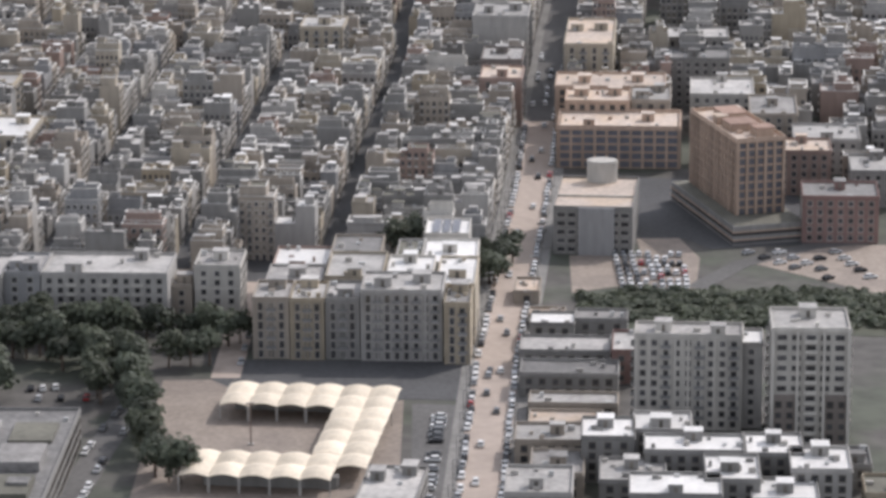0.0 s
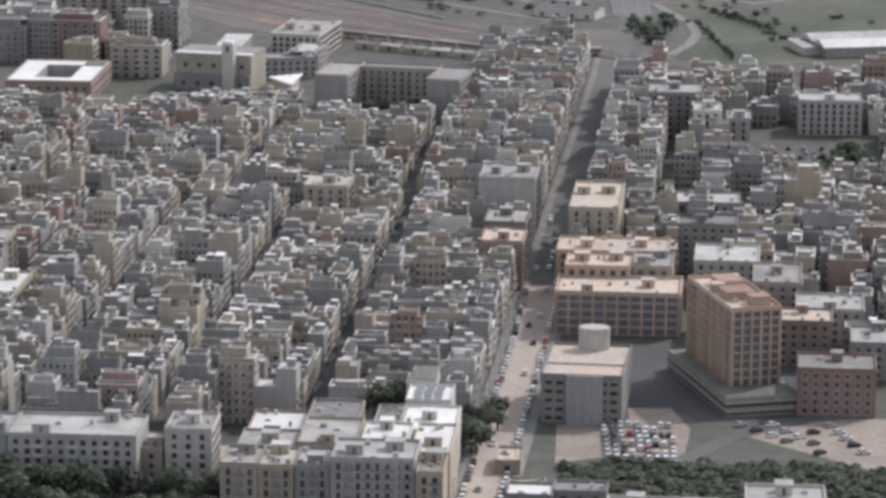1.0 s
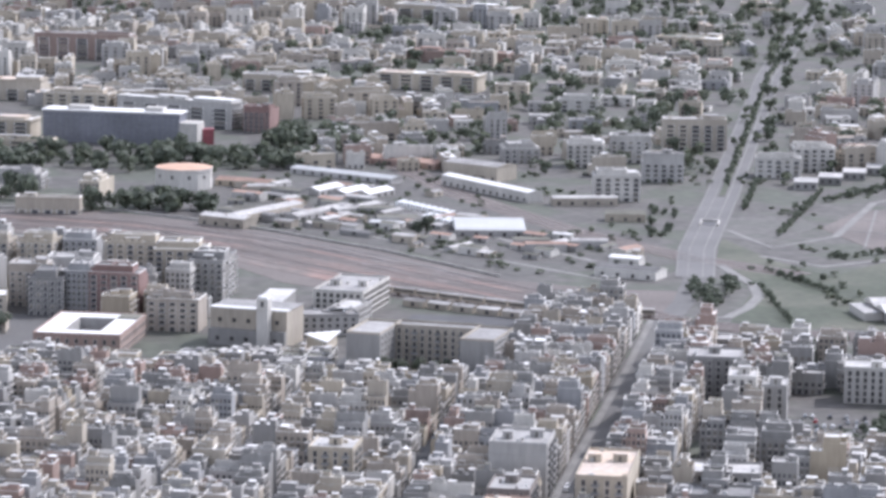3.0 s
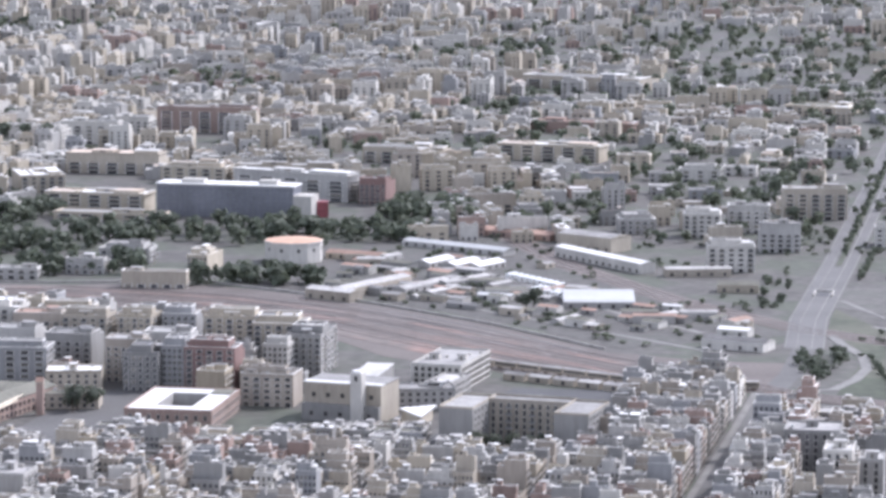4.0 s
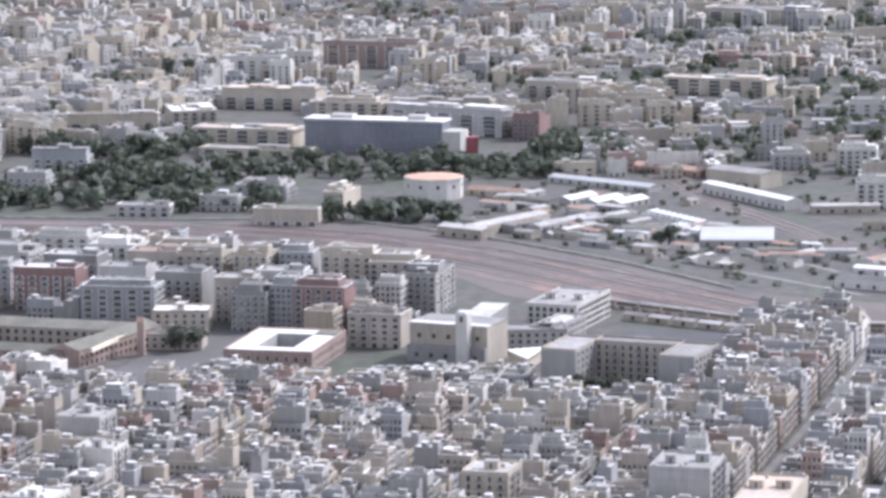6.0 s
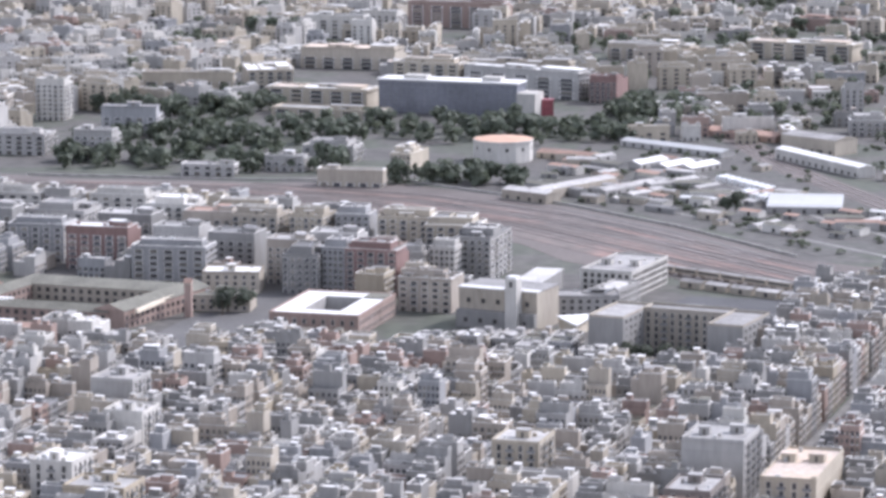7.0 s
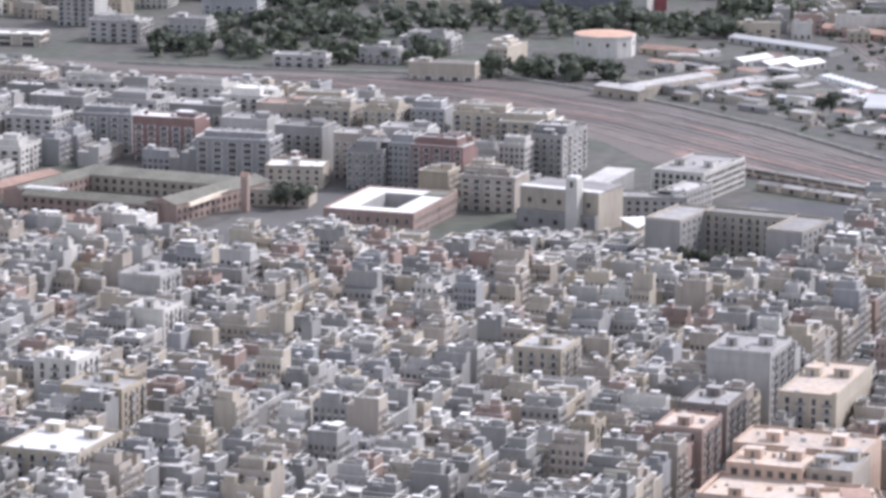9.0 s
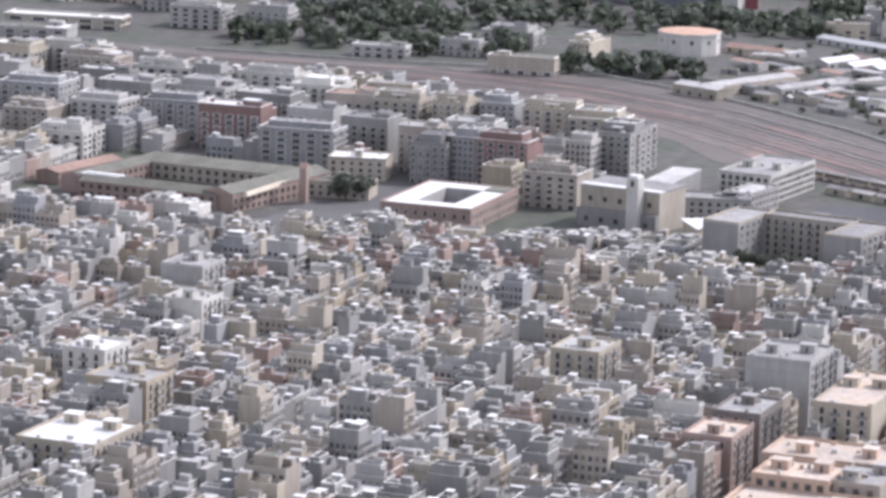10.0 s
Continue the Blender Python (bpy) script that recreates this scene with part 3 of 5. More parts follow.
sol = thing("apartment_building", solar, at(29, 1424, 0, F), "white building carrying dark solar panels on its roof", "building")
for i in range(3):
    s = Shape(GLASS)
    s.faces([(-6 + i * 4, -8, 20.6), (-3 + i * 4, -8, 20.6), (-3 + i * 4, 8, 21.6), (-6 + i * 4, 8, 21.6)], [(0, 1, 2, 3)], BLUE_GLASS)
    s.box(-6 + i * 4, -3 + i * 4, 7.6, 8, 20, 21.4, STEEL)
    part("solar_panel", s, sol)
s = Shape(ROOFS["white"])
s.box(-8.6, 8.6, -11.6, 11.6, 20, 20.1, ROOFS["white"])
s.ring([(-9, -12), (9, -12), (9, 12), (-9, 12)], [(-8.6, -11.6), (8.6, -11.6), (8.6, 11.6), (-8.6, 11.6)], 20, 21.2, WALLS["white"])
part("roof", s, sol, "white roof with parapet")

# the row across from the market trees
for x, y, w, d, st, tint, top in ((-163, 1362, 38, 30, 6, "grey", "pale"), (-136.5, 1364, 14, 28, 6, "blue-grey", "grey"), (-104.5, 1362, 49, 30, 6, "pale grey", "pale")):
    block_of_flats("apartment_building", x, y, w, d, st, F, tint, top, "long %s apartment building behind dark trees" % tint, sides="f", step=4.2, balcony=BALCONY_SOLID, every=3, stairs=2)
block_of_flats("apartment_building", -75.5, 1366, 8, 22, 4, F, "beige", "grey", "narrow beige house between two taller buildings", sides="f")
block_of_flats("apartment_building", -61.5, 1368, 18, 24, 6, F, "white", "grey", "white corner apartment building with small square windows", sides="fr", step=4.2, stairs=1)

# low workshop block on the near side of the tree street
low = thing("workshop_building", shell(60, 100, 13, WALLS["grey"], (6,)), at(-137, 1160, 0, -3), "long grey flat-roofed building with stepped roof levels", "building")
fit_windows(low, 60, 100, 0.5, 3, "rf", 4.6, WIN_DARK, 4.0)
flat_roof(low, 60, 100, 13, "dark", WALLS["grey"], 5, 3, 10)
for i in range(9):
    s = Shape(ROOFS["dark"])
    cx, cy = -22 + (i % 3) * 20, -36 + (i // 3) * 30
    s.box(cx - 8, cx + 7, cy - 11, cy + 9, 13.1, 14.2 + (i * 7 % 4) * 0.8, ROOFS["grey" if i % 2 else "moss"])
    part("roof_step", s, low)

# ---- market with its vaulted canopy ----
patch("market_street", [(-62, 1284), (-48, 1264), (42, 1254), (46, 1302), (-62, 1310)], 0.1, ASPHALT, "dark asphalt street between market and apartments", "street")
patch("market_yard", [(-84, 1150), (6, 1142), (9, 1256), (-48, 1264), (-62, 1284), (-80, 1284)], 0.12, YARD, "dusty pale market yard", "yard")
can = thing("market_canopy", None, at(-30.5, 1200.5, 0, -8), "cream vaulted concrete market canopy round a yard", "canopy")


def vault(cx, cy, w, d, z, rise, arch):
    """One bay of the canopy: a shallow vault bowed both ways, open at its ends."""
    s = Shape(VAULT)
    n, r = 8, 4
    p = []
    for t in (0.0, -0.3):
        for k in range(r + 1):
            b = k / r
            for i in range(n + 1):
                a = i / n
                p.append((cx - w / 2 + w * a, cy - d / 2 + d * b, z + rise * math.sin(math.pi * a) * (0.62 + 0.38 * math.sin(math.pi * b)) + 0.7 * math.sin(math.pi * b) + t))
    m, o = n + 1, (n + 1) * (r + 1)
    f = [(k * m + i, k * m + i + 1, (k + 1) * m + i + 1, (k + 1) * m + i) for k in range(r) for i in range(n)]
    f += [tuple(o + q for q in reversed(g_)) for g_ in f]
    f += [(i, o + i, o + i + 1, i + 1) for i in range(n)] + [(r * m + i, r * m + i + 1, o + r * m + i + 1, o + r * m + i) for i in range(n)]
    s.faces(p, f, VAULT)
    part("vault", s, can)
    for sx in (-1, 1):
        if arch:
            c = Shape(CONCRETE)
            c.box(cx + sx * (w / 2 - .2) - .2, cx + sx * (w / 2 - .2) + .2, cy - d / 2 + .1, cy - d / 2 + .6, 0, z, CONCRETE)
            part("post", c, can)


BW, BD = 10.4, 13.0
for i in range(6):
    for j in range(2):
        vault(-26 + i * BW, 50 - j * BD, BW, BD, 6.0, 1.7, j == 1)
for j in range(5):
    for i in range(j // 4, 2):
        vault(-26 + (4 + i) * BW, 50 - (2 + j) * BD, BW, BD, 6.0, 1.7, False)
for i in range(2, 7):
    for j in range(2):
        vault(-26 + (i - 2) * BW, 50 - (6.04 + j) * BD, BW, BD, 6.0, 1.7, j == 1)
for x0, x1, y0 in ((-28, 12, 44), (-24, 22, -40)):
    stalls = Shape(WALLS["grey"])
    stalls.box(x0, x1, y0, y0 + 4, 0, 4.4, WALLS["grey"])
    part("back_wall", stalls, can)
lamp = Shape(STEEL)
lamp.box(-.25, .25, -.25, .25, 0, 15, STEEL)
lamp.box(-1.6, 1.6, -.3, .3, 15, 15.5, STEEL, True)
lamp.box(-1, 1, -1, 1, 0, .6, CONCRETE)
thing("lamp_mast", lamp, at(-45, 1207), "tall grey floodlight mast in the market yard", "lamp mast")
block_of_flats("corner_house", 3, 1130, 20, 50, 2, -8, "grey", "pale", "low grey house with pale terrace beside the market", sides="fr", stairs=2)
patch("car_park", [(10, 1120), (24, 1118), (30, 1250), (12, 1252)], 0.11, STREET, "narrow car park between market and road", "car park")

# ---- right of the main road ----
ob = block_of_flats("office_building", 93, 1479, 33, 52, 5, -7, "grey", "sand", "grey office building with sandy flat roof and roof tank", "building", sides="fl", step=4.4, win=WIN_WIDE, stairs=0, clutter=0, extra=1.2)
s = Shape(WALLS["blue-grey"])
s.box(-6, 9, -27.5, -26, 0, 20.5, WALLS["blue-grey"])
part("stair_bay", s, ob, "smooth blue-grey projecting stair bay")
s = Shape(WALLS["white"])
ring = [(1 + 6.5 * math.cos(a), 22 + 5 * math.sin(a)) for a in [2 * math.pi * i / 20 for i in range(20)]]
s.prism(ring, 19.8, 29, WALLS["white"])
s.prism([(1 + 6.8 * math.cos(a), 22 + 5.3 * math.sin(a)) for a in [2 * math.pi * i / 20 for i in range(20)]], 27.6, 28.2, WALLS["white"])
part("roof_tank", s, ob, "rounded white rooftop tank")
s = Shape(CONCRETE)
s.box(-16.1, 16.1, -6.6, -6.0, 19.8, 20.6, CONCRETE)
part("roof_joint", s, ob)


def frame_building(name, x, y, w, d, storeys, turn, label, z0=0.0, gap=STOREY, top="sand", tint="brown stone", sides="flr", bay=5.2, bands=True, seed=3):
    """A building whose facades are a grid of proud piers and beams with glazing set back."""
    h = storeys * gap
    wall = WALLS[tint]
    ob = thing(name, None, at(x, y, 0, turn), label, "courthouse")
    core = Shape(wall)
    core.box(-w / 2 + .7, w / 2 - .7, -d / 2 + .7, d / 2 - .7, z0, z0 + h, BLUE_GLASS)
    part("glazing", core, ob, "dark recessed glazing")
    for side in sides:
        run = w if side in "fb" else d
        n = max(2, int(run / bay))
        for i in range(n + 1):
            s = Shape(wall)
            s.box(-.55, .55, -.35, 1.3, 0, h, wall)
            o = part("pier", s, ob)
            o.matrix_basis = side_pose(side, -run / 2 + .75 + (run - 1.5) * i / n, w, d, z0)
        for k in range(storeys + 1):
            s = Shape(wall)
            s.box(-run / 2 + .1, run / 2 - .1, 0.3, 1.2, -0.35, 0.6, wall, True)
            o = part("beam", s, ob)
            o.matrix_basis = side_pose(side, 0, w, d, z0 + min(k * gap, h - 0.5))
    flat_roof(ob, w, d, z0 + h, top, wall, seed, 2, 6, 1.6)
    return ob


tower = frame_building("courthouse", 155.7, 1514, 22, 60, 9, 14, "tall brown stone courthouse tower with deep window grid", 8.0, sides="fl", gap=3.6, bay=4.4)
s = Shape(WALLS["grey"])
s.box(-18, 14, -47, 34, 0, 8.5, WALLS["grey"])
s.box(-17.5, 13.5, -46.5, 33.5, 8.5, 8.6, ROOFS["moss"])
part("podium", s, tower, "grey stepped podium")
for z in (2.2, 5.6):
    s = Shape(GLASS)
    s.box(-18.1, 14.1, -47.1, 34.1, z - 1.3, z, GLASS, True)
    part("window_strip", s, tower, "dark window strip round the podium")
    s = Shape(WALLS["brown stone"])
    s.box(-18.3, 14.3, -47.3, 34.3, z, z + .6, WALLS["brown stone"], True)
    part("ledge", s, tower)
for dx, dy, a, b, c in ((1, 13, 5, 7, 3.4), (-1, -6, 6, 6, 3), (4, -20, 4, 4, 3.6)):
    s = Shape(WALLS["brown stone"])
    s.box(dx - a, dx + a, dy - b, dy + b, 40.5, 40.5 + c, WALLS["brown stone"])
    s.box(dx - a - .3, dx + a + .3, dy - b - .3, dy + b + .3, 40.5 + c, 41 + c, ROOFS["tile"], True)
    part("roof_block", s, tower, "brown rooftop plant room")
wing = frame_building("courthouse", 112, 1618, 56, 34, 5, -5, "lower brown stone courthouse wing with terraces", 0.0, top="sand", seed=7)
for x, y, w, d, h0, h1, top in ((104, 1648, 30, 26, 0, 24, "sand"), (129, 1650, 18, 30, 0, 21, "pale"), (112, 1680, 52, 30, 0, 22, "sand")):
    o = block_of_flats("courthouse_annex", x, y, w, d, round(h1 / 3.7), -5, "beige" if top == "pale" else "brown stone", top, "brown stone courthouse annex with sandy roof terrace", sides="fl", step=4.6, win=WIN_DARK, stairs=2, clutter=8)

ob = block_of_flats("apartment_building", 110, 1226, 38, 16, 9, -6, "white", "grey", "long nine-storey sand-coloured apartment building", sides="fl", step=4.0, balcony=BALCONY, every=3, stairs=2)
pilasters(ob, 37.8, 16, 34, 8, WALLS["white"])
block_of_flats("apartment_building", 132.5, 1228, 8, 18, 8, -6, "pale grey", "white", "narrow stair wing of the sand-coloured apartments", sides="f", step=4.0, stairs=0, clutter=1)
ob = block_of_flats("apartment_tower", 151, 1212, 27, 26, 11, -4, "white", "pale", "white eleven-storey apartment tower with white parapets", "tower", sides="flr", step=4.4, win=WIN_WIDE, balcony=BALCONY_SOLID, every=3, stairs=1)
for cx in (-13.2, -4.6, 4.6, 13.2):
    s = Shape(WALLS["white"])
    s.box(cx - .5, cx + .5, -14.2, -13, 0, 43, WALLS["white"])
    part("fin", s, ob, "white vertical fin")
for cx in (-9, 9):
    s = Shape(WALLS["umber"])
    s.box(cx - 4.2, cx + 4.2, -13.6, -13, 0, 18.5, WALLS["umber"])
    part("base_cladding", s, ob, "dark umber cladding of the lower floors")
    for k in range(4):
        for i in (-2, 2):
            o = part("window", WIN_DARK, ob)
            o.matrix_basis = at(cx + i, -13.6, 2 + k * 4)
for x, y, w, d, h, top, tint in ((78, 1172, 18, 22, 15, "white", "grey"), (97, 1178, 20, 20, 16, "white", "pale grey"), (106, 1154, 34, 18, 14, "white", "grey"), (132, 1152, 20, 22, 14, "white", "grey"),
                                 (146, 1136, 20, 24, 14, "white", "pale grey"), (116, 1128, 18, 26, 13, "white", "grey"), (84, 1138, 22, 24, 12, "pale", "grey"), (96, 1112, 30, 22, 13, "white", "grey"), (132, 1116, 22, 22, 12, "white", "grey"),
                                 (52, 1118, 22, 28, 14, "pale", "pale grey"), (60, 1158, 18, 26, 9, "grey", "beige"), (62, 1190, 30, 20, 6, "pale", "beige"), (160, 1160, 12, 20, 8, "dark", "grey"), (172, 1130, 24, 20, 9, "moss", "ochre")):
    block_of_flats("flat_roofed_house", x, y, w, d, max(1, round(h / 3.7)), -4, tint, top, "%s flat-roofed house with %s sunlit roof" % (tint, top), "house", sides="fl", step=4.4, win=WIN_DARK, stairs=1, clutter=5, group="flat-roofed houses by the road")
for x, y, w, d, h, top, tint in ((67, 1330, 17, 16, 8, "white", "grey"), (86, 1334, 20, 14, 6, "grey", "grey"), (70, 1296, 34, 20, 8, "grey", "grey"), (70, 1266, 36, 18, 6, "dark", "grey"), (93, 1286, 12, 26, 11, "pale", "brick red"),
                                 (66, 1352, 14, 10, 5, "sand", "beige"), (70, 1240, 32, 14, 4, "pale", "beige"), (66, 1218, 26, 16, 5, "sand", "beige"), (60, 1390, 10, 20, 4, "sand", "beige")):
    block_of_flats("shop_building", x, y, w, d, max(1, round(h / 3.7)), -5, tint, top, "low %s shop building with %s roof" % (tint, top), "shop", sides="fl", step=4.6, win=WIN_DARK, stairs=0, clutter=3, group="shops by the road")
for x, y, w, d, st, tint, top in ((196, 1480, 32, 26, 5, "brick red", "dark"), (190, 1560, 24, 24, 5, "pink", "sand"), (205, 1600, 30, 30, 4, "pale grey", "pale"), (185, 1640, 22, 40, 5, "beige", "grey"),
                                  (156, 1737, 36, 24, 6, "grey", "dark"), (220, 1540, 24, 30, 4, "grey", "pale"), (158, 1600, 20, 30, 4, "pale grey", "grey"), (165, 1680, 30, 36, 5, "white", "pale")):
    block_of_flats("apartment_building", x, y, w, d, st, -5, tint, top, "%s apartment building behind the courthouse" % tint, sides="fl", step=4.2, stairs=1, group="apartments behind the courthouse")
# the asphalt's dark colour also stands for the shade between office and courthouse
patch("forecourt", [(108, 1478), (130, 1478), (140, 1460), (186, 1466), (186, 1568), (86, 1592), (110, 1510)], 0.08, ASPHALT, "dark asphalt forecourt of the courthouse, its shade put into the tone", "street")
patch("car_park_2", [(78, 1396), (96, 1404), (128, 1398), (134, 1446), (128, 1478), (110, 1478), (110, 1452), (80, 1452)], 0.1, YARD, "dusty car park below the courthouse", "car park")
patch("car_park_3", [(152, 1440), (205, 1384), (260, 1384), (230, 1462), (182, 1466)], 0.1, YARD, "dusty car park beside the red building", "car park")
strip("road_7", [(128, 1400), (150, 1436), (182, 1462), (205, 1470)], 9, 0.16, STREET, "curved lane round the courthouse podium")
patch("lawn", [(80, 1346), (260, 1320), (260, 1384), (96, 1402)], 0.14, GRASS, "overgrown green strip", "grass")

# ---- around the railway side of the grid ----
for x, y, w, d, st, tint, top, label in ((-172, 1613, 34, 40, 5, "cream", "white", "cream corner apartment building with white roof terraces"), (107, 1757, 24, 62, 8, "cream", "sand", "long cream apartment building along the main street"),
                                         (23, 1687, 10, 14, 6, "ochre", "pale", "narrow ochre tower house"), (61, 1699, 20, 28, 6, "pink", "sand", "orange-pink apartment building at the street corner"),
                                         (65, 1813, 28, 34, 8, "pale grey", "pale", "tall pale grey apartment building with a blank party wall"), (63, 1742, 20, 30, 6, "umber", "pale", "dark umber apartment building at a street corner"),
                                         (-26, 1823, 22, 28, 6, "cream", "pale", "cream apartment building above its low neighbours"), (-245, 1923, 22, 24, 6, "pale grey", "grey", "pale grey house with a tall blank party wall"),
                                         (-223, 1866, 20, 22, 5, "white", "pale", "white house with a tall blank party wall"), (-218, 1741, 20, 24, 6, "white", "white", "white apartment house with a bright roof"),
                                         (-185, 1696, 28, 24, 6, "ochre", "pale", "dull ochre apartment house with a plain front")):
    block_of_flats("apartment_building", x, y, w, d, st, TURN, tint, top, label, sides="r" if "blank" in label or "plain" in label else "fl" if x > 90 else "fr", step=4.6, win=WIN_TALL, balcony=BALCONY, every=2, stairs=2 if d > 30 else 1, clutter=4)

# slabs, a car park and a small wood across the main street
for x, y, w, d, st, tint, top, label in ((176, 1993, 15, 24, 8, "white", "pale", "white slab block with vertical window bands"), (193, 1990, 13, 24, 7, "pale grey", "pale", "pale grey slab block beside a car park"),
                                         (253, 2087, 36, 26, 5, "white", "pale", "long white block with rows of windows"), (160, 1805, 40, 26, 5, "pale grey", "pale", "long pale grey block with plain roof"),
                                         (163, 2071, 30, 30, 7, "grey", "grey", "tall grey apartment block near the railway")):
    block_of_flats("apartment_building", x, y, w, d, st, -4, tint, top, label, sides="f", step=4.2, win=WIN_TALL, stairs=1, clutter=3)
patch("car_park_4", [(203, 1974), (246, 1969), (254, 2044), (207, 2046)], 0.15, GREY_YARD, "grey car park between slab blocks", "car park")
patch("lawn_2", [(188, 1905), (224, 1912), (264, 1974), (272, 2050), (254, 2046), (246, 1968), (203, 1973), (188, 1960)], 0.12, GRASS, "dark green strip round the car park", "grass")

# red palace with a square court
pal = thing("courtyard_palace", None, at(-204, 2203, 0, -4), "square red palace with white roof round a court", "palace")
s = Shape(WALLS["pink"])
o4, i4 = [(-26, -37), (26, -37), (26, 37), (-26, 37)], [(-11, -22), (11, -22), (11, 22), (-11, 22)]
s.box(-26, 26, -37, -22, 0, 11.6, WALLS["pink"])
s.box(-26, 26, 22, 37, 0, 11.6, WALLS["pink"])
s.box(-26, -11, -22, 22, 0, 11.6, WALLS["pink"])
s.box(11, 26, -22, 22, 0, 11.6, WALLS["pink"])
s.ring([(-10.99, -21.99), (10.99, -21.99), (10.99, 21.99), (-10.99, 21.99)], [(-10.7, -21.7), (10.7, -21.7), (10.7, 21.7), (-10.7, 21.7)], 0, 11.7, WALLS["pale grey"])
part("wall", s, pal, "dull red outer walls")
s = Shape(ROOFS["white"])
s.ring([(-25.6, -36.6), (25.6, -36.6), (25.6, 36.6), (-25.6, 36.6)], [(-11.4, -22.4), (11.4, -22.4), (11.4, 22.4), (-11.4, 22.4)], 11.6, 11.8, ROOFS["white"])
part("roof", s, pal, "glaring white flat roof")
s = Shape(ROOFS["white"])
s.ring(o4, [(-25.4, -36.4), (25.4, -36.4), (25.4, 36.4), (-25.4, 36.4)], 11.7, 12.6, WALLS["pink"])
part("parapet", s, pal)
s = Shape(ROOFS["moss"])
s.box(12, 24, 20, 34, 11.8, 12.6, ROOFS["moss"])
part("roof_light", s, pal)
fit_windows(pal, 52, 74, 1.0, 2, "fr", 5.2, WIN_TALL, 5.0)

# barracks: long wings with grey-green tiled roofs round a yard
bar = thing("barracks", None, at(-362, 2222, 0, -8), "long pink barracks with grey-green pitched roofs round a yard", "barracks")


def wing_of(ob, x, y, w, d, h, rise, turn, wall, roof):
    e = new("wing")
    e.parent = ob
    e.matrix_basis = at(x, y, 0, turn)
    s = Shape(wall)
    s.box(-w / 2, w / 2, -d / 2, d / 2, 0, h, wall)
    part("wall", s, e)
    s = Shape(roof)
    s.gable(-w / 2 - .4, w / 2 + .4, -d / 2 - .5, d / 2 + .5, h, h + rise, roof, wall)
    part("roof", s, e)
    n = int(w / 5.2)
    for side in ((0, 180) if turn else (0,)):
        for k in range(int(h / 4.4)):
            for i in range(n):
                o = part("window", WIN_DARK, e)
                o.matrix_basis = at(0, 0, 0, side) @ at(-w / 2 + w * (i + .5) / n, -d / 2, 1.0 + k * 4.4)
    return e


wing_of(bar, 2, -44, 86, 18, 9, 3, 0, WALLS["pink"], ROOFS["moss"])
wing_of(bar, 6, 34, 92, 30, 9.5, 3, 0, WALLS["sandstone"], ROOFS["moss"])
wing_of(bar, 52, -6, 92, 20, 10.5, 3.4, 82, WALLS["pink"], ROOFS["moss"])
wing_of(bar, -46, -4, 84, 16, 9, 3, 86, WALLS["pink"], ROOFS["moss"])
wing_of(bar, -72, 0, 60, 16, 7, 2, 84, WALLS["pink"], ROOFS["tile"])
s = Shape(VAULT)
s.box(60, 61.6, -48, 38, 9.0, 11.2, VAULT)
part("cornice", s, bar, "cream stone eaves band")
s = Shape(ROOFS["white"])
s.box(-44, -20, -46, -38, 11.2, 11.7, ROOFS["white"], True)
part("roof_cover", s, bar, "white sheeted piece of roof")
tw = Shape(WALLS["sandstone"])
tw.box(-2, 2, -2, 2, 0, 20, WALLS["pink"])
tw.box(-2.3, 2.3, -2.3, 2.3, 19, 19.6, WALLS["sandstone"], True)
tw.gable(-2.3, 2.3, -2.3, 2.3, 20, 22.5, ROOFS["tile"], WALLS["pink"])
thing("watch_tower", tw, at(-290, 2208), "slim sandstone tower at the barracks corner", "tower")
patch("parade_ground", [(-300, 2085), (-262, 2100), (-232, 2190), (-228, 2310), (-262, 2310), (-290, 2200)], 0.12, STREET, "grey empty square by the barracks", "square")
block_of_flats("guard_house", -278, 2238, 36, 20, 2, 4, "sandstone", "moss", "low sandstone guard house by the square", sides="f", step=4.6)
block_of_flats("guard_house", -288, 2300, 34, 26, 3, 8, "sandstone", "white", "low sandstone house with white roof", sides="fl", step=4.6)

# church with bell tower
ch = thing("church", None, at(-104, 2232, 0, -14), "pale grey stone church with slim bell tower", "church")
s = Shape(WALLS["pale grey"])
s.box(-24, 24, -26, 4, 0, 22, WALLS["sandstone"])
s.box(-24, 24, -30, -26, 0, 10, WALLS["grey"])
part("nave", s, ch)
s = Shape(ROOFS["white"])
s.box(-24.4, 24.4, -26.4, -20, 22, 22.6, ROOFS["white"], True)
s.box(-24.4, 24.4, -20, 4.4, 22, 22.5, ROOFS["grey"], True)
part("roof", s, ch)
for k in range(5):
    o = part("window", WIN_DARK, ch)
    o.matrix_basis = at(-18 + k * 9, -26, 14)
    o = part("window", WIN_DARK, ch)
    o.matrix_basis = at(-18 + k * 9, -30, 3.5)
s = Shape(WALLS["white"])
s.box(8, 15, -34, -27, 0, 30, WALLS["white"])
s.box(7.6, 15.4, -34.4, -26.6, 24, 24.6, WALLS["white"])
s.box(10.6, 12.4, -34.2, -34, 25.5, 28.6, GLASS)
s.box(8.6, 14.4, -33.4, -27.6, 30, 31.4, ROOFS["white"])
part("bell_tower", s, ch, "slim white bell tower")
s = Shape(WALLS["pale grey"])
s.box(-8, 8, -39, 39, 0, 14.5, WALLS["grey"])
s.box(-8.4, 8.4, -39.4, 39.4, 14.5, 15, ROOFS["pale"], True)
o = part("transept", s, ch, "long white-roofed side wing")
o.matrix_basis = ch.matrix_basis.inverted() @ at(-105, 2287, 0, -5)
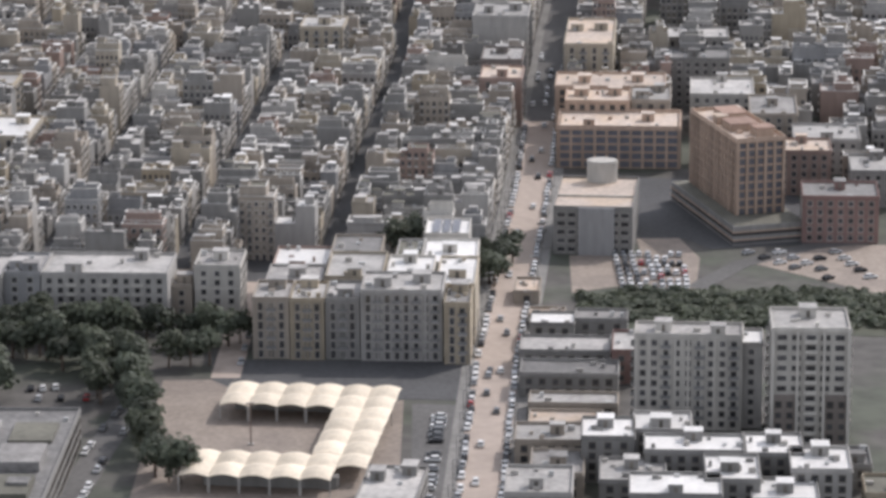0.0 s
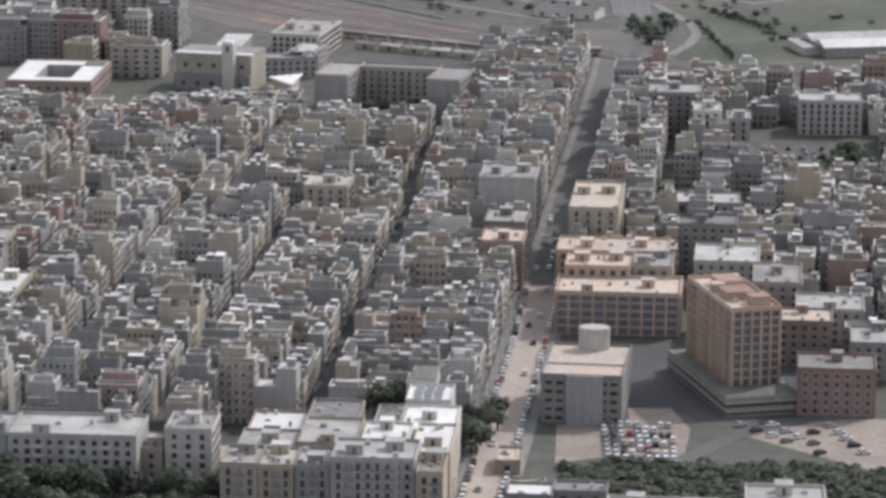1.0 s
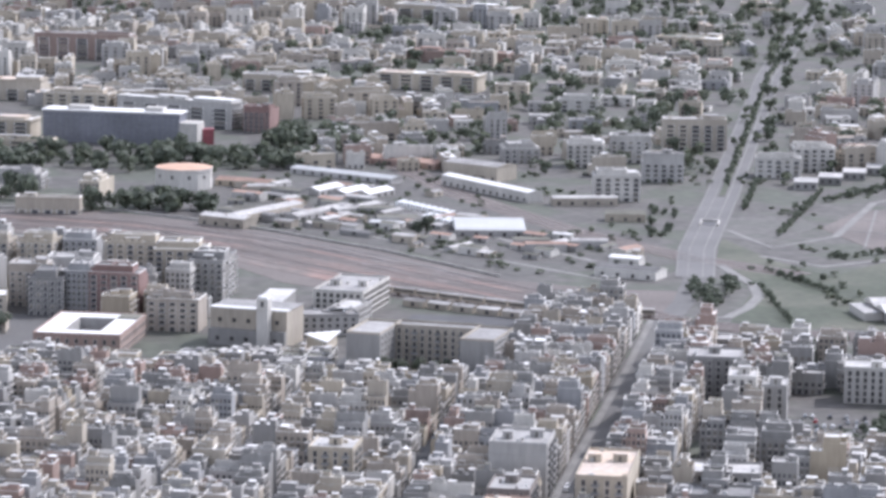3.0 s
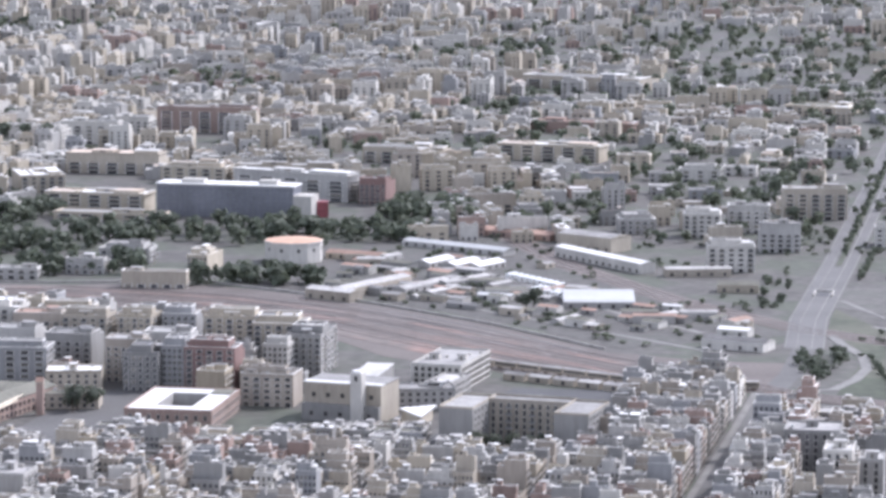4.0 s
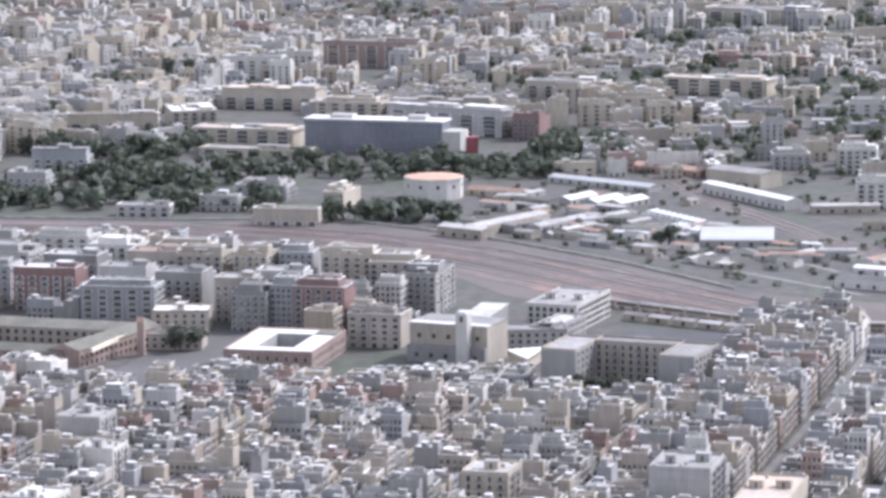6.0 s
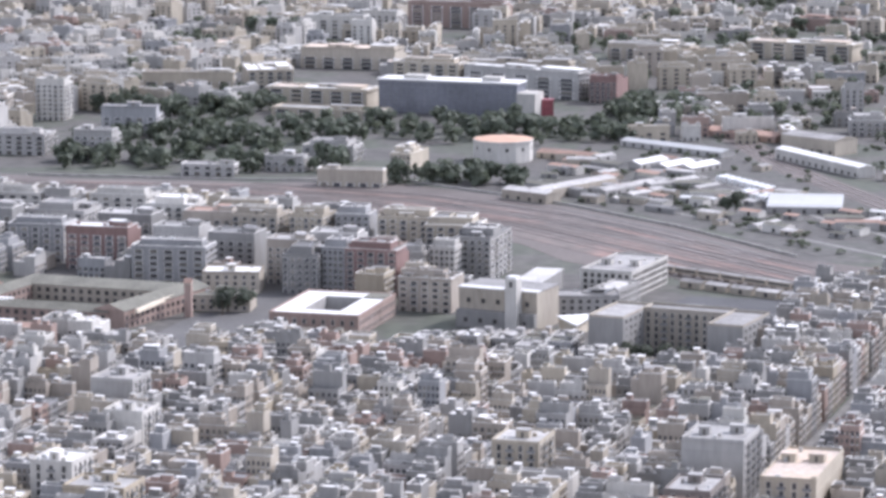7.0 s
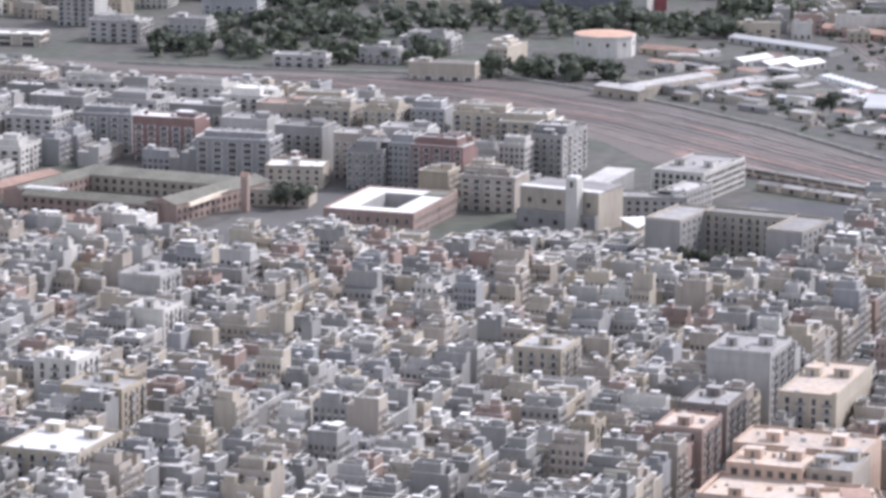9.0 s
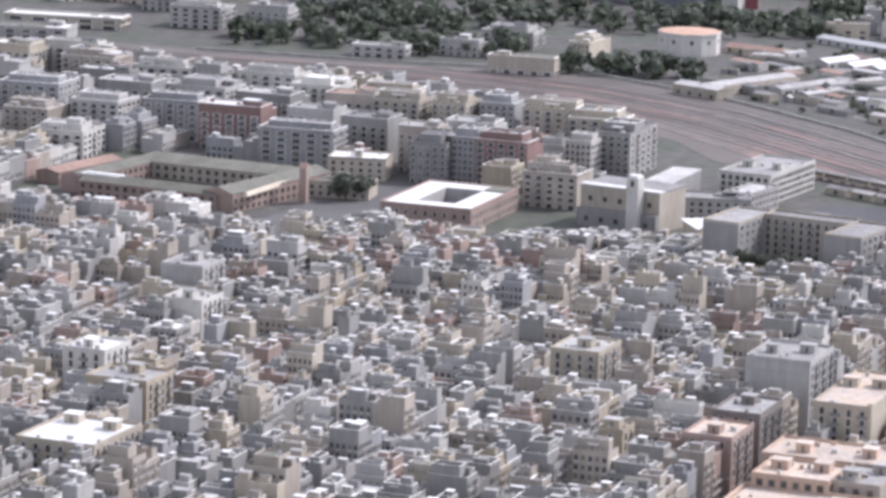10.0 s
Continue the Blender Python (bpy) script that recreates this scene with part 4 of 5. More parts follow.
for x, y, w, d, st, t_, top in ((-70, 2258, 40, 22, 3, "pale grey", "grey"), (-58, 2282, 16, 50, 3, "pale grey", "pale")):
    block_of_flats("cloister_wing", x, y, w, d, st, -14 if w < 30 else 12, t_, top, "pale grey institute wing beside the church", sides="fr", step=4.4, stairs=0)
s = Shape(WALLS["cream"])
s.prism([(-11, 4), (1, -20), (6, 14)], 0, 7.4, WALLS["cream"])
s.prism([(-12.7, 4.5), (3, -22), (8, 17)], 7.4, 8.2, ROOFS["white"])
thing("pavilion", s, at(-64.5, 2204), "small pavilion with pointed glaring white roof", "pavilion")

# white school with rows of windows
sc = block_of_flats("school", -60, 2346, 32, 64, 4, -11, "white", "grey", "white four-storey school with long rows of windows", sides="fr", step=4.0, win=WIN_DARK, stairs=2, clutter=6)
# stone apartment building round an open court
ub = thing("tenement", None, at(2, 2140, 0, -12), "grey stone tenement building round an open court", "building")
for x, y, w, d, sides in ((-33, -4, 20, 44, "fr"), (0, 14, 48, 16, "f"), (34, -4, 20, 44, "fl")):
    e = new("wing")
    e.parent = ub
    e.matrix_basis = at(x, y)
    part("wall", shell(w - .1, d, 24, WALLS["sandstone" if w > 30 else "grey"], (5, 12, 19)), e)
    s = Shape(ROOFS["grey"])
    s.box(-w / 2, w / 2, -d / 2, d / 2, 24, 24.2, ROOFS["grey"])
    s.ring([(-w / 2, -d / 2), (w / 2, -d / 2), (w / 2, d / 2), (-w / 2, d / 2)], [(-w / 2 + .4, -d / 2 + .4), (w / 2 - .4, -d / 2 + .4), (w / 2 - .4, d / 2 - .4), (-w / 2 + .4, d / 2 - .4)], 24.2, 25.4, WALLS["sandstone"])
    part("roof", s, e)
    if w < 30:
        fit_windows(e, w, d, 0.4, 6, "lr", 6.5, WIN, 3.9)
    if w > 30:
        fit_windows(e, w, d, 0.4, 6, "f", 4.4, WIN_TALL, 3.9, BALCONY, 3)
for x, y, w, d, h in ((-20, 30, 26, 20, 20), (14, 34, 40, 22, 22)):
    house(2 + x, 2150 + y, w, d, 5, -12, "sandstone", "grey", alone=True)

# taller apartment blocks between barracks and railway
for x, y, w, d, st, tint, top in (
        (-152, 2380, 22, 50, 7, "grey", "dark"), (-176, 2418, 34, 34, 7, "cream", "pale"), (-210, 2440, 34, 30, 7, "cream", "grey"), (-168, 2350, 16, 24, 6, "white", "pale"), (-203, 2312, 32, 24, 7, "brick red", "grey"), (-226, 2318, 16, 30, 7, "blue-grey", "grey"),
        (-160, 2262, 32, 26, 5, "beige", "grey"), (-246, 2310, 22, 30, 6, "grey", "dark"), (-262, 2340, 24, 26, 6, "beige", "grey"), (-240, 2370, 30, 26, 6, "pale grey", "pale"), (-246, 2446, 22, 26, 7, "blue-grey", "grey"), (-272, 2436, 22, 28, 7, "cream", "pale"),
        (-305, 2432, 30, 28, 7, "sandstone", "grey"), (-338, 2440, 32, 28, 6, "beige", "tile"), (-330, 2320, 46, 26, 6, "blue-grey", "pale"), (-300, 2360, 30, 30, 6, "grey", "dark"), (-340, 2376, 30, 28, 6, "pale grey", "pale"), (-388, 2366, 40, 26, 6, "brick red", "white"),
        (-385, 2420, 36, 28, 6, "grey", "pale"), (-420, 2520, 40, 26, 6, "white", "pale"), (-376, 2486, 34, 26, 6, "white", "white"), (-330, 2488, 36, 26, 6, "cream", "grey"), (-435, 2390, 36, 30, 6, "blue-grey", "pale"), (-440, 2450, 40, 30, 6, "pale grey", "grey"),
        (-475, 2370, 32, 30, 6, "pale grey", "pale"), (-480, 2430, 36, 30, 6, "grey", "grey"), (-500, 2540, 40, 24, 5, "white", "pale"), (-470, 2540, 18, 20, 5, "pale grey", "pale"), (-520, 2490, 36, 28, 5, "grey", "white"), (-540, 2420, 40, 34, 6, "blue-grey", "grey"),
        (-510, 2350, 30, 34, 5, "beige", "grey"), (-560, 2560, 40, 26, 5, "beige", "pale"), (-600, 2500, 40, 34, 5, "pale grey", "grey"), (-590, 2600, 40, 26, 5, "white", "pale"), (-620, 2570, 30, 30, 5, "cream", "grey"), (-470, 2300, 34, 34, 4, "white", "pale"), (-560, 2330, 40, 40, 4, "grey", "dark"),
        (-440, 2120, 30, 24, 4, "white", "pale"), (-330, 2098, 16, 26, 5, "white", "grey"), (-314, 2094, 14, 26, 5, "white", "white"), (-290, 2070, 18, 20, 4, "pale grey", "pale"), (-365, 2104, 40, 20, 3, "beige", "tile"), (-410, 2090, 30, 30, 3, "grey", "pale")):
    house(x, y, w, d, st + (y > 2250), -6 + (x % 7), tint, top, alone=True, name="apartment_block", group="apartment blocks by the railway")

# lower houses filling the quarter between barracks and railway
USED = [(o.matrix_basis.translation.x / K, o.matrix_basis.translation.y / K) for o in scene.objects if o.name.startswith("apartment_block")]
FILL = random.Random(31)
for y in range(2285, 2600, 22):
    for x in range(-700, -150, 21):
        px, py = x + FILL.uniform(-4, 4), y + FILL.uniform(-4, 4)
        top_y = np.interp(px, [-700, -400, -260, -160], [2650, 2610, 2540, 2450])
        if py > top_y or any(abs(px - u) < 25 and abs(py - w_) < 24 for u, w_ in USED) or inside((px, py), [(-440, -228, 2150, 2320), (-150, -30, 2150, 2400), (-185, -150, 2200, 2300)]) or FILL.random() < .12:
            continue
        house(px, py, FILL.uniform(14, 20), FILL.uniform(14, 19), FILL.choice((2, 3, 4, 5)), FILL.choice((-6, 84)), alone=False)
for y in range(2090, 2290, 20):
    for x in range(-620, -450, 20):
        if in_reach(x, y, 20) and FILL.random() < .85:
            house(x + FILL.uniform(-3, 3), y + FILL.uniform(-3, 3), FILL.uniform(14, 19), FILL.uniform(13, 18), FILL.choice((2, 3, 3, 4)), FILL.choice((-6, 84)), alone=False)

# mixed houses at the right-hand edge of the quarter
USED = [(o.matrix_basis.translation.x / K, o.matrix_basis.translation.y / K, max(o.dimensions.x, o.dimensions.y) / K / 2 if o.data else 34) for o in scene.objects if o.parent is None and 1450 * K < o.matrix_basis.translation.y < 2320 * K and o.matrix_basis.translation.x > 100 * K and o.get("kind") != "structure"]
for y0, y1, x0, x1, keep in ((1500, 1800, 178, 285, .9), (2060, 2230, 150, 345, .75), (1800, 2060, 200, 330, .85)):
    for y in range(y0, y1, 21):
        for x in range(x0, x1, 21):
            px, py = x + FILL.uniform(-4, 4), y + FILL.uniform(-4, 4)
            if FILL.random() < keep and not any(abs(px - u) < r * .8 + 8 and abs(py - w_) < r * .8 + 8 for u, w_, r in USED) and not inside((px, py), [(150, 260, 1380, 1505), (128, 184, 1440, 1570), (186, 280, 1900, 2064)]):
                house(px, py, FILL.uniform(14, 20), FILL.uniform(14, 19), FILL.choice((2, 3, 4, 5)), FILL.choice((-6, 84)), alone=False)

# low houses in front of the church
for y in (2106, 2122, 2138, 2154):
    for x in range(-136, -46, 15):
        if x > -98 or y > 2130:
            house(x + FILL.uniform(-1.5, 1.5), y + FILL.uniform(-1.5, 1.5), 14.5, 15.5, FILL.choice((1, 2, 2)), -6, alone=False)

# ---- railway ----
patch("rail_yard", [(-900, 2690), (-509, 2656), (-389, 2668), (-257, 2610), (-150, 2500), (-112, 2440), (-34, 2390), (75, 2325), (140, 2330), (150, 2440), (90, 2448), (30, 2475), (-55, 2580), (-142, 2660), (-188, 2695), (-280, 2750), (-400, 2735), (-521, 2730), (-900, 2800)], 0.1, BALLAST, "grey-brown ballast of the railway", "railway")
LINE = [(-900, 2745), (-520, 2690), (-396, 2700), (-262, 2664), (-156, 2598), (-45, 2486), (47, 2394), (130, 2340)]
for k, (off, wd) in enumerate(((22, 10), (-6, 14), (-38, 20))):
    strip("rail_bed_%d" % (k + 1), LINE[1:7], [3, wd * .6, wd, wd, wd * 1.4, 4], 0.25, RED_BALLAST, "rusty reddish strip of track bed", "railway", side=off)
for k in range(9):
    off = 34 - k * 8.5
    strip("track_%d" % (k + 1), LINE if abs(off) < 24 else LINE[2:7], 0.7, 0.55 + k * .004, STEEL, "dark railway track", "railway", side=off)
    strip("sleeper_bed_%d" % (k + 1), LINE if abs(off) < 24 else LINE[2:7], 3.4, 0.38, BALLAST, "sleepers and ballast under a track", "railway", side=off)
s = Shape(CONCRETE)
WALL_LINE = [(-560, 2742), (-400, 2746), (-285, 2764), (-192, 2704), (-145, 2668), (-58, 2586), (28, 2484)]
for a, b in zip(WALL_LINE, WALL_LINE[1:]):
    d = (Vector(b) - Vector(a)).normalized() * 0.5
    s.prism([(a[0] + d.y, a[1] - d.x), (b[0] + d.y, b[1] - d.x), (b[0] - d.y, b[1] + d.x), (a[0] - d.y, a[1] + d.x)], 0, 1.6, CONCRETE)
thing("boundary_wall", s, at(0, 0), "long grey concrete wall beside the railway", "wall", kind="structure")
patch("depot_yard", [(-150, 2690), (-50, 2600), (40, 2490), (150, 2560), (60, 2700), (-20, 2870), (-100, 3060), (-190, 3000), (-200, 2760)], 0.09, GREY_YARD, "grey depot yard with tracks and sheds", "yard")
RAIL2 = [(-140, 3230), (-103, 3114), (-21, 2881), (72, 2698), (153, 2587), (230, 2520)]
strip("rail_bed_4", RAIL2, 26, 0.16, BALLAST, "ballast of the branch line", "railway")
for k in range(3):
    strip("track_%d" % (k + 10), RAIL2, 0.7, 0.5, STEEL, "dark railway track", "railway", side=-8 + 8 * k)
AVENUE = [(158, 2500), (161, 2627), (184, 2900), (218, 3354), (250, 3800), (290, 4200), (360, 4880), (430, 5600)]
strip("road_3", AVENUE, 27, 0.3, AVENUE_MAT, "wide pale avenue leading inland")
strip("road_median", AVENUE[2:], 5, 0.7, GRASS, "dark green median of the avenue", "verge")
strip("road_4", [(138, 2330), (150, 2400), (158, 2500)], 15, 0.26, STREET, "street passing under the railway")
patch("field", [(178, 2330), (216, 2312), (420, 2318), (440, 2640), (330, 2650), (250, 2520), (214, 2580), (180, 2680), (172, 2560), (200, 2480)], 0.13, GRASS, "dull green open field", "grass")
strip("embankment", [(128, 2346), (165, 2314), (216, 2288), (300, 2286), (430, 2292)], [16, 24, 30, 30, 30], 0.5, BALLAST, "grey railway embankment beside the field", "railway")
for k in range(4):
    strip("track_%d" % (k + 20), [(128, 2346), (165, 2314), (216, 2288), (300, 2286), (430, 2292)], 0.7, 0.8, STEEL, "dark railway track on the embankment", "railway", side=-9 + 6 * k)
strip("path", [(176, 2560), (184, 2520), (196, 2475), (198, 2425), (190, 2384), (176, 2345), (158, 2340)], 7, 0.3, PAVING, "curved pale slip road round a wooded loop", "road")
strip("road_8", [(185, 2720), (214, 2640), (262, 2700), (300, 2880), (380, 2990), (470, 3080)], 6, 0.28, PAVING, "pale lane leading inland past the fields", "road")
strip("road_9", [(205, 2600), (246, 2560), (300, 2600), (430, 2690)], 5, 0.27, PAVING, "narrow pale farm lane", "road")
patch("playground", [(253, 2740), (286, 2836), (344, 2862), (334, 2672), (296, 2612)], 0.16, BALLAST, "reddish sanded plot with pale paths", "yard")
for k, line in enumerate((((262, 2740), (330, 2700)), ((280, 2650), (300, 2840)), ((310, 2640), (334, 2850)), ((270, 2800), (340, 2760)))):
    strip("path_%d" % (k + 2), line, 2, 0.3, PAVING, "pale sandy path across the plot", "path")
patch("plot", [(172, 2690), (212, 2660), (250, 2745), (240, 2800), (182, 2800)], 0.15, GREY_YARD, "bare dusty plot beside the avenue", "yard")
pav = thing("sports_pavilion", None, at(292, 2365, 0, 12), "wide pavilion with pale pitched roofs beside the field", "pavilion")
s = Shape(WALLS["pale grey"])
s.box(-22, 30, -26, 26, 0, 7, WALLS["pale grey"])
part("wall", s, pav)
for k in range(2):
    s = Shape(ROOFS["white"])
    s.gable(-24, 32, -27 + k * 27, -.4 + k * 27, 7, 10.5, ROOFS["pale" if k else "white"], WALLS["white"])
    part("roof", s, pav, "pale ribbed roof")
s = Shape(ROOFS["white"])
s.box(-34, -22, -14, 22, 0, 5, WALLS["white"])
s.box(-34.4, -21.6, -14.4, 22.4, 5, 5.5, ROOFS["pale"], True)
part("side_wing", s, pav)
row0 = None
for k in range(6):
    m = at(252 + k * 21, 2962 + k * 33, 0, -4)
    if row0 is None:
        row0 = thing("greenhouse", None, m, "long low building with pale flat roof in a row", "shed", "row of low pale-roofed buildings")
        s = Shape(WALLS["grey"])
        s.box(-9, 9, -14, 14, 0, 6, WALLS["grey"])
        part("wall", s, row0)
        s = Shape(ROOFS["pale"])
        s.box(-9.6, 9.6, -14.6, 14.6, 6, 6.6, ROOFS["pale"], True)
        part("roof", s, row0)
        for i in range(3):
            o = part("opening", WIN_DARK, row0)
            o.matrix_basis = at(-6 + i * 6, -14, 2)
    else:
        copy_thing(row0, m)

# underpass of the avenue and its pale kerbs
s = Shape(CONCRETE)
# a flat dark sheet stands in for the shade of the sunken mouth
s.box(-6, 6, -10, 10, .3, .42, ASPHALT)
s.box(-7, -6, -12, 12, 0, 1.8, CONCRETE)
s.box(6, 7, -12, 12, 0, 1.8, CONCRETE)
s.box(-6, 6, 10, 11.4, 0, 1.8, CONCRETE)
thing("underpass", s, at(172, 2752, 0, -5), "underpass mouth between concrete walls, its shade a flat dark sheet", "underpass", kind="structure")
for k, off in enumerate((-12.6, -5, 5, 12.6)):
    strip("kerb_%d" % (k + 1), AVENUE, 0.8, 0.5, PAVING, "pale kerb along the avenue", "kerb", side=off)

# ---- depot sheds and station ----


def shed(name, x, y, w, d, h, rise, turn, roof, wall, label, bays=1, cat="shed"):
    ob = thing(name, None, at(x, y, 0, turn), label, cat)
    s = Shape(wall)
    s.box(-w / 2, w / 2, -d / 2, d / 2, 0, h, wall)
    part("wall", s, ob)
    for i in range(bays):
        s = Shape(roof)
        b = d / bays
        y0 = -d / 2 + i * b
        s.gable(-w / 2 - .4, w / 2 + .4, y0, y0 + b - .05, h, h + rise, roof, wall)
        part("roof", s, ob)
    n = max(1, int(w / (16 if name == "hut" else 9)))
    for i in range(n):
        o = part("opening", WIN_DARK, ob)
        o.matrix_basis = at(-w / 2 + w * (i + .5) / n, -d / 2, 1.0)
    return ob


shed("depot_shed", 12, 2692, 50, 60, 5, 1.4, 4, WHITE_METAL, WALLS["pale grey"], "wide shed with ribbed white metal roof", 6)
shed("long_shed", -114, 2962, 102, 16, 4.5, 2, -33, WHITE_METAL, WALLS["pale grey"], "very long low shed with white roof")
for i, (x, y) in enumerate(((-124, 2872), (-103, 2862), (-84, 2858))):
    shed("vaulted_shed", x, y, 36, 15, 4.5, 2.4, 62, ROOFS["white"], WALLS["pale grey"], "small shed with rounded white roof")
shed("low_shed", -62, 2700, 25, 12, 4, 1, -12, WHITE_METAL, WALLS["pale grey"], "low white-roofed shed in the depot")
shed("low_shed", -158, 2728, 90, 16, 7, 2, 62, ROOFS["grey"], WALLS["sandstone"], "long sandstone warehouse with grey roof")
shed("low_shed", -178, 2690, 40, 16, 7, 2, -30, ROOFS["pale"], WALLS["sandstone"], "sandstone warehouse beside the wall")
shed("low_shed", -120, 2740, 60, 12, 5, 2, 62, ROOFS["grey"], WALLS["pale grey"], "narrow grey shed in the depot")
shed("low_shed", -92, 2770, 50, 10, 5, 1.6, 55, ROOFS["pale"], WALLS["pale grey"], "narrow pale shed in the depot")
shed("low_shed", -40, 2635, 30, 12, 4, 1.5, -30, ROOFS["moss"], WALLS["grey"], "dark low shed among the tracks")
shed("low_shed", 115, 2500, 44, 20, 6, 2, -22, ROOFS["dark"], WALLS["white"], "white depot building with dark open side")
shed("low_shed", 112, 2552, 22, 12, 5, 1.5, -20, ROOFS["white"], WALLS["white"], "small building with glaring white roof")
shed("low_shed", 66, 2660, 14, 7, 4, 1, -20, ROOFS["white"], WALLS["white"], "small white hut beside the branch line")
shed("low_shed", -24, 2742, 30, 5, 3.4, .5, -50, WHITE_METAL, WALLS["white"], "narrow white shelter roof")
st = shed("station_building", 5, 2892, 118, 14, 8, 1.5, -53, ROOFS["white"], WALLS["white"], "long white station building with arcades", cat="station")
shed("station_building", 78, 2838, 50, 12, 6, 1.5, 10, ROOFS["pale"], WALLS["sandstone"], "low sandstone station annex", cat="station")
shed("station_hall", -8, 2982, 54, 26, 12, 2, -35, ROOFS["grey"], WALLS["sandstone"], "sandstone hall behind the station")
shed("low_shed", 110, 2760, 30, 16, 6, 2, 0, ROOFS["moss"], WALLS["cream"], "cream low house near the avenue")
shed("low_shed", -70, 3050, 70, 26, 5, 2, -30, ROOFS["tile"], WALLS["pink"], "low red-roofed depot building")
shed("low_shed", -188, 2905, 46, 18, 4.5, 2, -20, ROOFS["tile"], WALLS["cream"], "low building with red tiled roof")
for k, off in enumerate((14, 22, 30, 44, 58)):
    strip("siding_%d" % (k + 1), WALL_LINE[3:], 1.6, 0.36, STEEL if k % 2 else PAVING, "siding across the depot", "railway", side=-off)
for k, line in enumerate((((-190, 2790), (-120, 2700), (-60, 2640), (20, 2560), (110, 2470)), ((-90, 2850), (-40, 2770), (30, 2640), (90, 2560)), ((-30, 2640), (20, 2760)), ((-130, 2760), (-60, 2830)))):
    strip("depot_lane_%d" % (k + 1), line, 5, 0.24, PAVING, "pale dusty lane through the depot", "road")
coach0 = None
for k in range(13):
    x = -60 + k * 15.2
    p = Vector((x, np.interp(x, [-112, -34, 75, 140], [2452, 2402, 2337, 2342])))
    m = at(p.x, p.y, .5, -31 if x < 70 else 0)
    if coach0 is None:
        coach0 = thing("railway_coach", None, m, "dusty pale railway coach standing on a siding", "coach", "coaches on the siding")
        s = Shape(WALLS["sandstone"])
        s.box(-8.3, 8.3, -1.9, 1.9, 1, 4.6, WALLS["sandstone"], True)
        s.box(-6, -4, -1.6, 1.6, 0, 1, STEEL)
        s.box(4, 6, -1.6, 1.6, 0, 1, STEEL)
        part("body", s, coach0)
        s = Shape(ROOFS["pale"])
        s.gable(-8.3, 8.3, -2, 2, 4.6, 5.4, ROOFS["pale"])
        part("roof", s, coach0)
        s = Shape(GLASS)
        s.box(-7.6, 7.6, -1.96, -1.9, 2.6, 3.6, GLASS, True)
        part("glazing", s, coach0)
    else:
        copy_thing(coach0, m)
DEPOT = random.Random(77)
for x, y, w, d, h, turn, roof, wall in [(DEPOT.uniform(-190, 150), DEPOT.uniform(2560, 2900), DEPOT.uniform(8, 30), DEPOT.uniform(6, 12), DEPOT.uniform(3, 6), DEPOT.choice((-33, -28, 60, 5)), DEPOT.choice(("grey", "grey", "pale", "dark", "tile", "moss", "moss")), DEPOT.choice(("white", "pale grey", "sandstone", "grey"))) for _ in range(190)]:
    edge = np.interp(x, [-188, -142, -55, 30, 82, 150], [2715, 2680, 2600, 2500, 2465, 2500])
    line2 = np.interp(x, [-103, -21, 72, 153], [3080, 2850, 2670, 2560])
    if edge + 14 < y < line2 - 16 and not inside((x, y), [(-22, 46, 2650, 2735), (-75, -10, 2755, 2830), (-140, -65, 2835, 2895)]):
        shed("hut", x, y, w, d, h, 1.2, turn, ROOFS[roof], WALLS[wall], "low %s-walled hut with %s roof in the depot" % (wall.replace(" ", "-"), roof), cat="hut")
for i in range(9):
    x = -20 + i * 16
    y = np.interp(x, [-34, 75, 130], [2368, 2312, 2312])
    shed("lineside_shed", x, y, 15, 9, 4, 1.2, -28, ROOFS["pale" if i % 2 else "grey"], WALLS["sandstone"], "low sandstone shed along the tracks")
BUS = Shape(PAINTS["white"])
BUS.box(-6, 6, -1.6, 1.6, .5, 3.6, PAINTS["white"])
BUS.box(-5.8, 5.8, -1.65, 1.65, 1.8, 2.9, GLASS, True)
BUS.box(-5.9, 5.9, -1.5, 1.5, 3.6, 4.0, PAINTS["white"])
WHEEL = Shape(TYRE)
WHEEL.prism([(.5 * math.cos(a), .5 * math.sin(a)) for a in [2 * math.pi * i / 10 for i in range(10)]], -.18, .18, TYRE)
bus0 = None
for row, n, bx, by in ((0, 9, -60, 2812), (1, 6, -36, 2742)):
    for i in range(n):
        m = at(bx + i * 4.9, by - i * 6.4, 0, 62)
        if bus0 is None:
            bus0 = thing("bus", BUS, m, "white bus with dark windows parked in the depot", "bus", "buses parked in the depot")
            wm = WHEEL.mesh("wheel")
            for x in (-4, 4):
                for y in (-1.55, 1.55):
                    o = part("wheel", wm, bus0)
                    o.matrix_basis = pose(x * K, y * K, .5 * K, 90)
        else:
            copy_thing(bus0, m)

# ---- hospital quarter ----
hs = thing("glazed_hospital", None, at(-329, 3160, 0, -7), "large dark glazed hospital slab with white roof plant", "hospital")
s = Shape(BLUE_GLASS)
s.box(-60, 60, -12, 12, 0, 27, BLUE_GLASS)
part("glazing", s, hs, "dark blue-grey glass facade")
for k in range(8):
    s = Shape(STEEL)
    s.box(-60.2, 60.2, -12.25, -12, 1.5 + k * 3.4, 1.8 + k * 3.4, RAILING, True)
    part("floor_band", s, hs)
for k in range(25):
    s = Shape(STEEL)
    s.box(-60 + k * 5 - .12, -60 + k * 5 + .12, -12.3, -12.05, 0, 27, RAILING)
    part("mullion", s, hs)
s = Shape(WALLS["white"])
s.box(-61, 61, -13, 13, 27, 28.2, ROOFS["white"], True)
s.box(-40, -20, -6, 6, 28.2, 31, WALLS["white"])
s.box(28, 44, -6, 6, 28.2, 31.5, WALLS["white"])
part("roof", s, hs, "white roof edge and plant rooms")
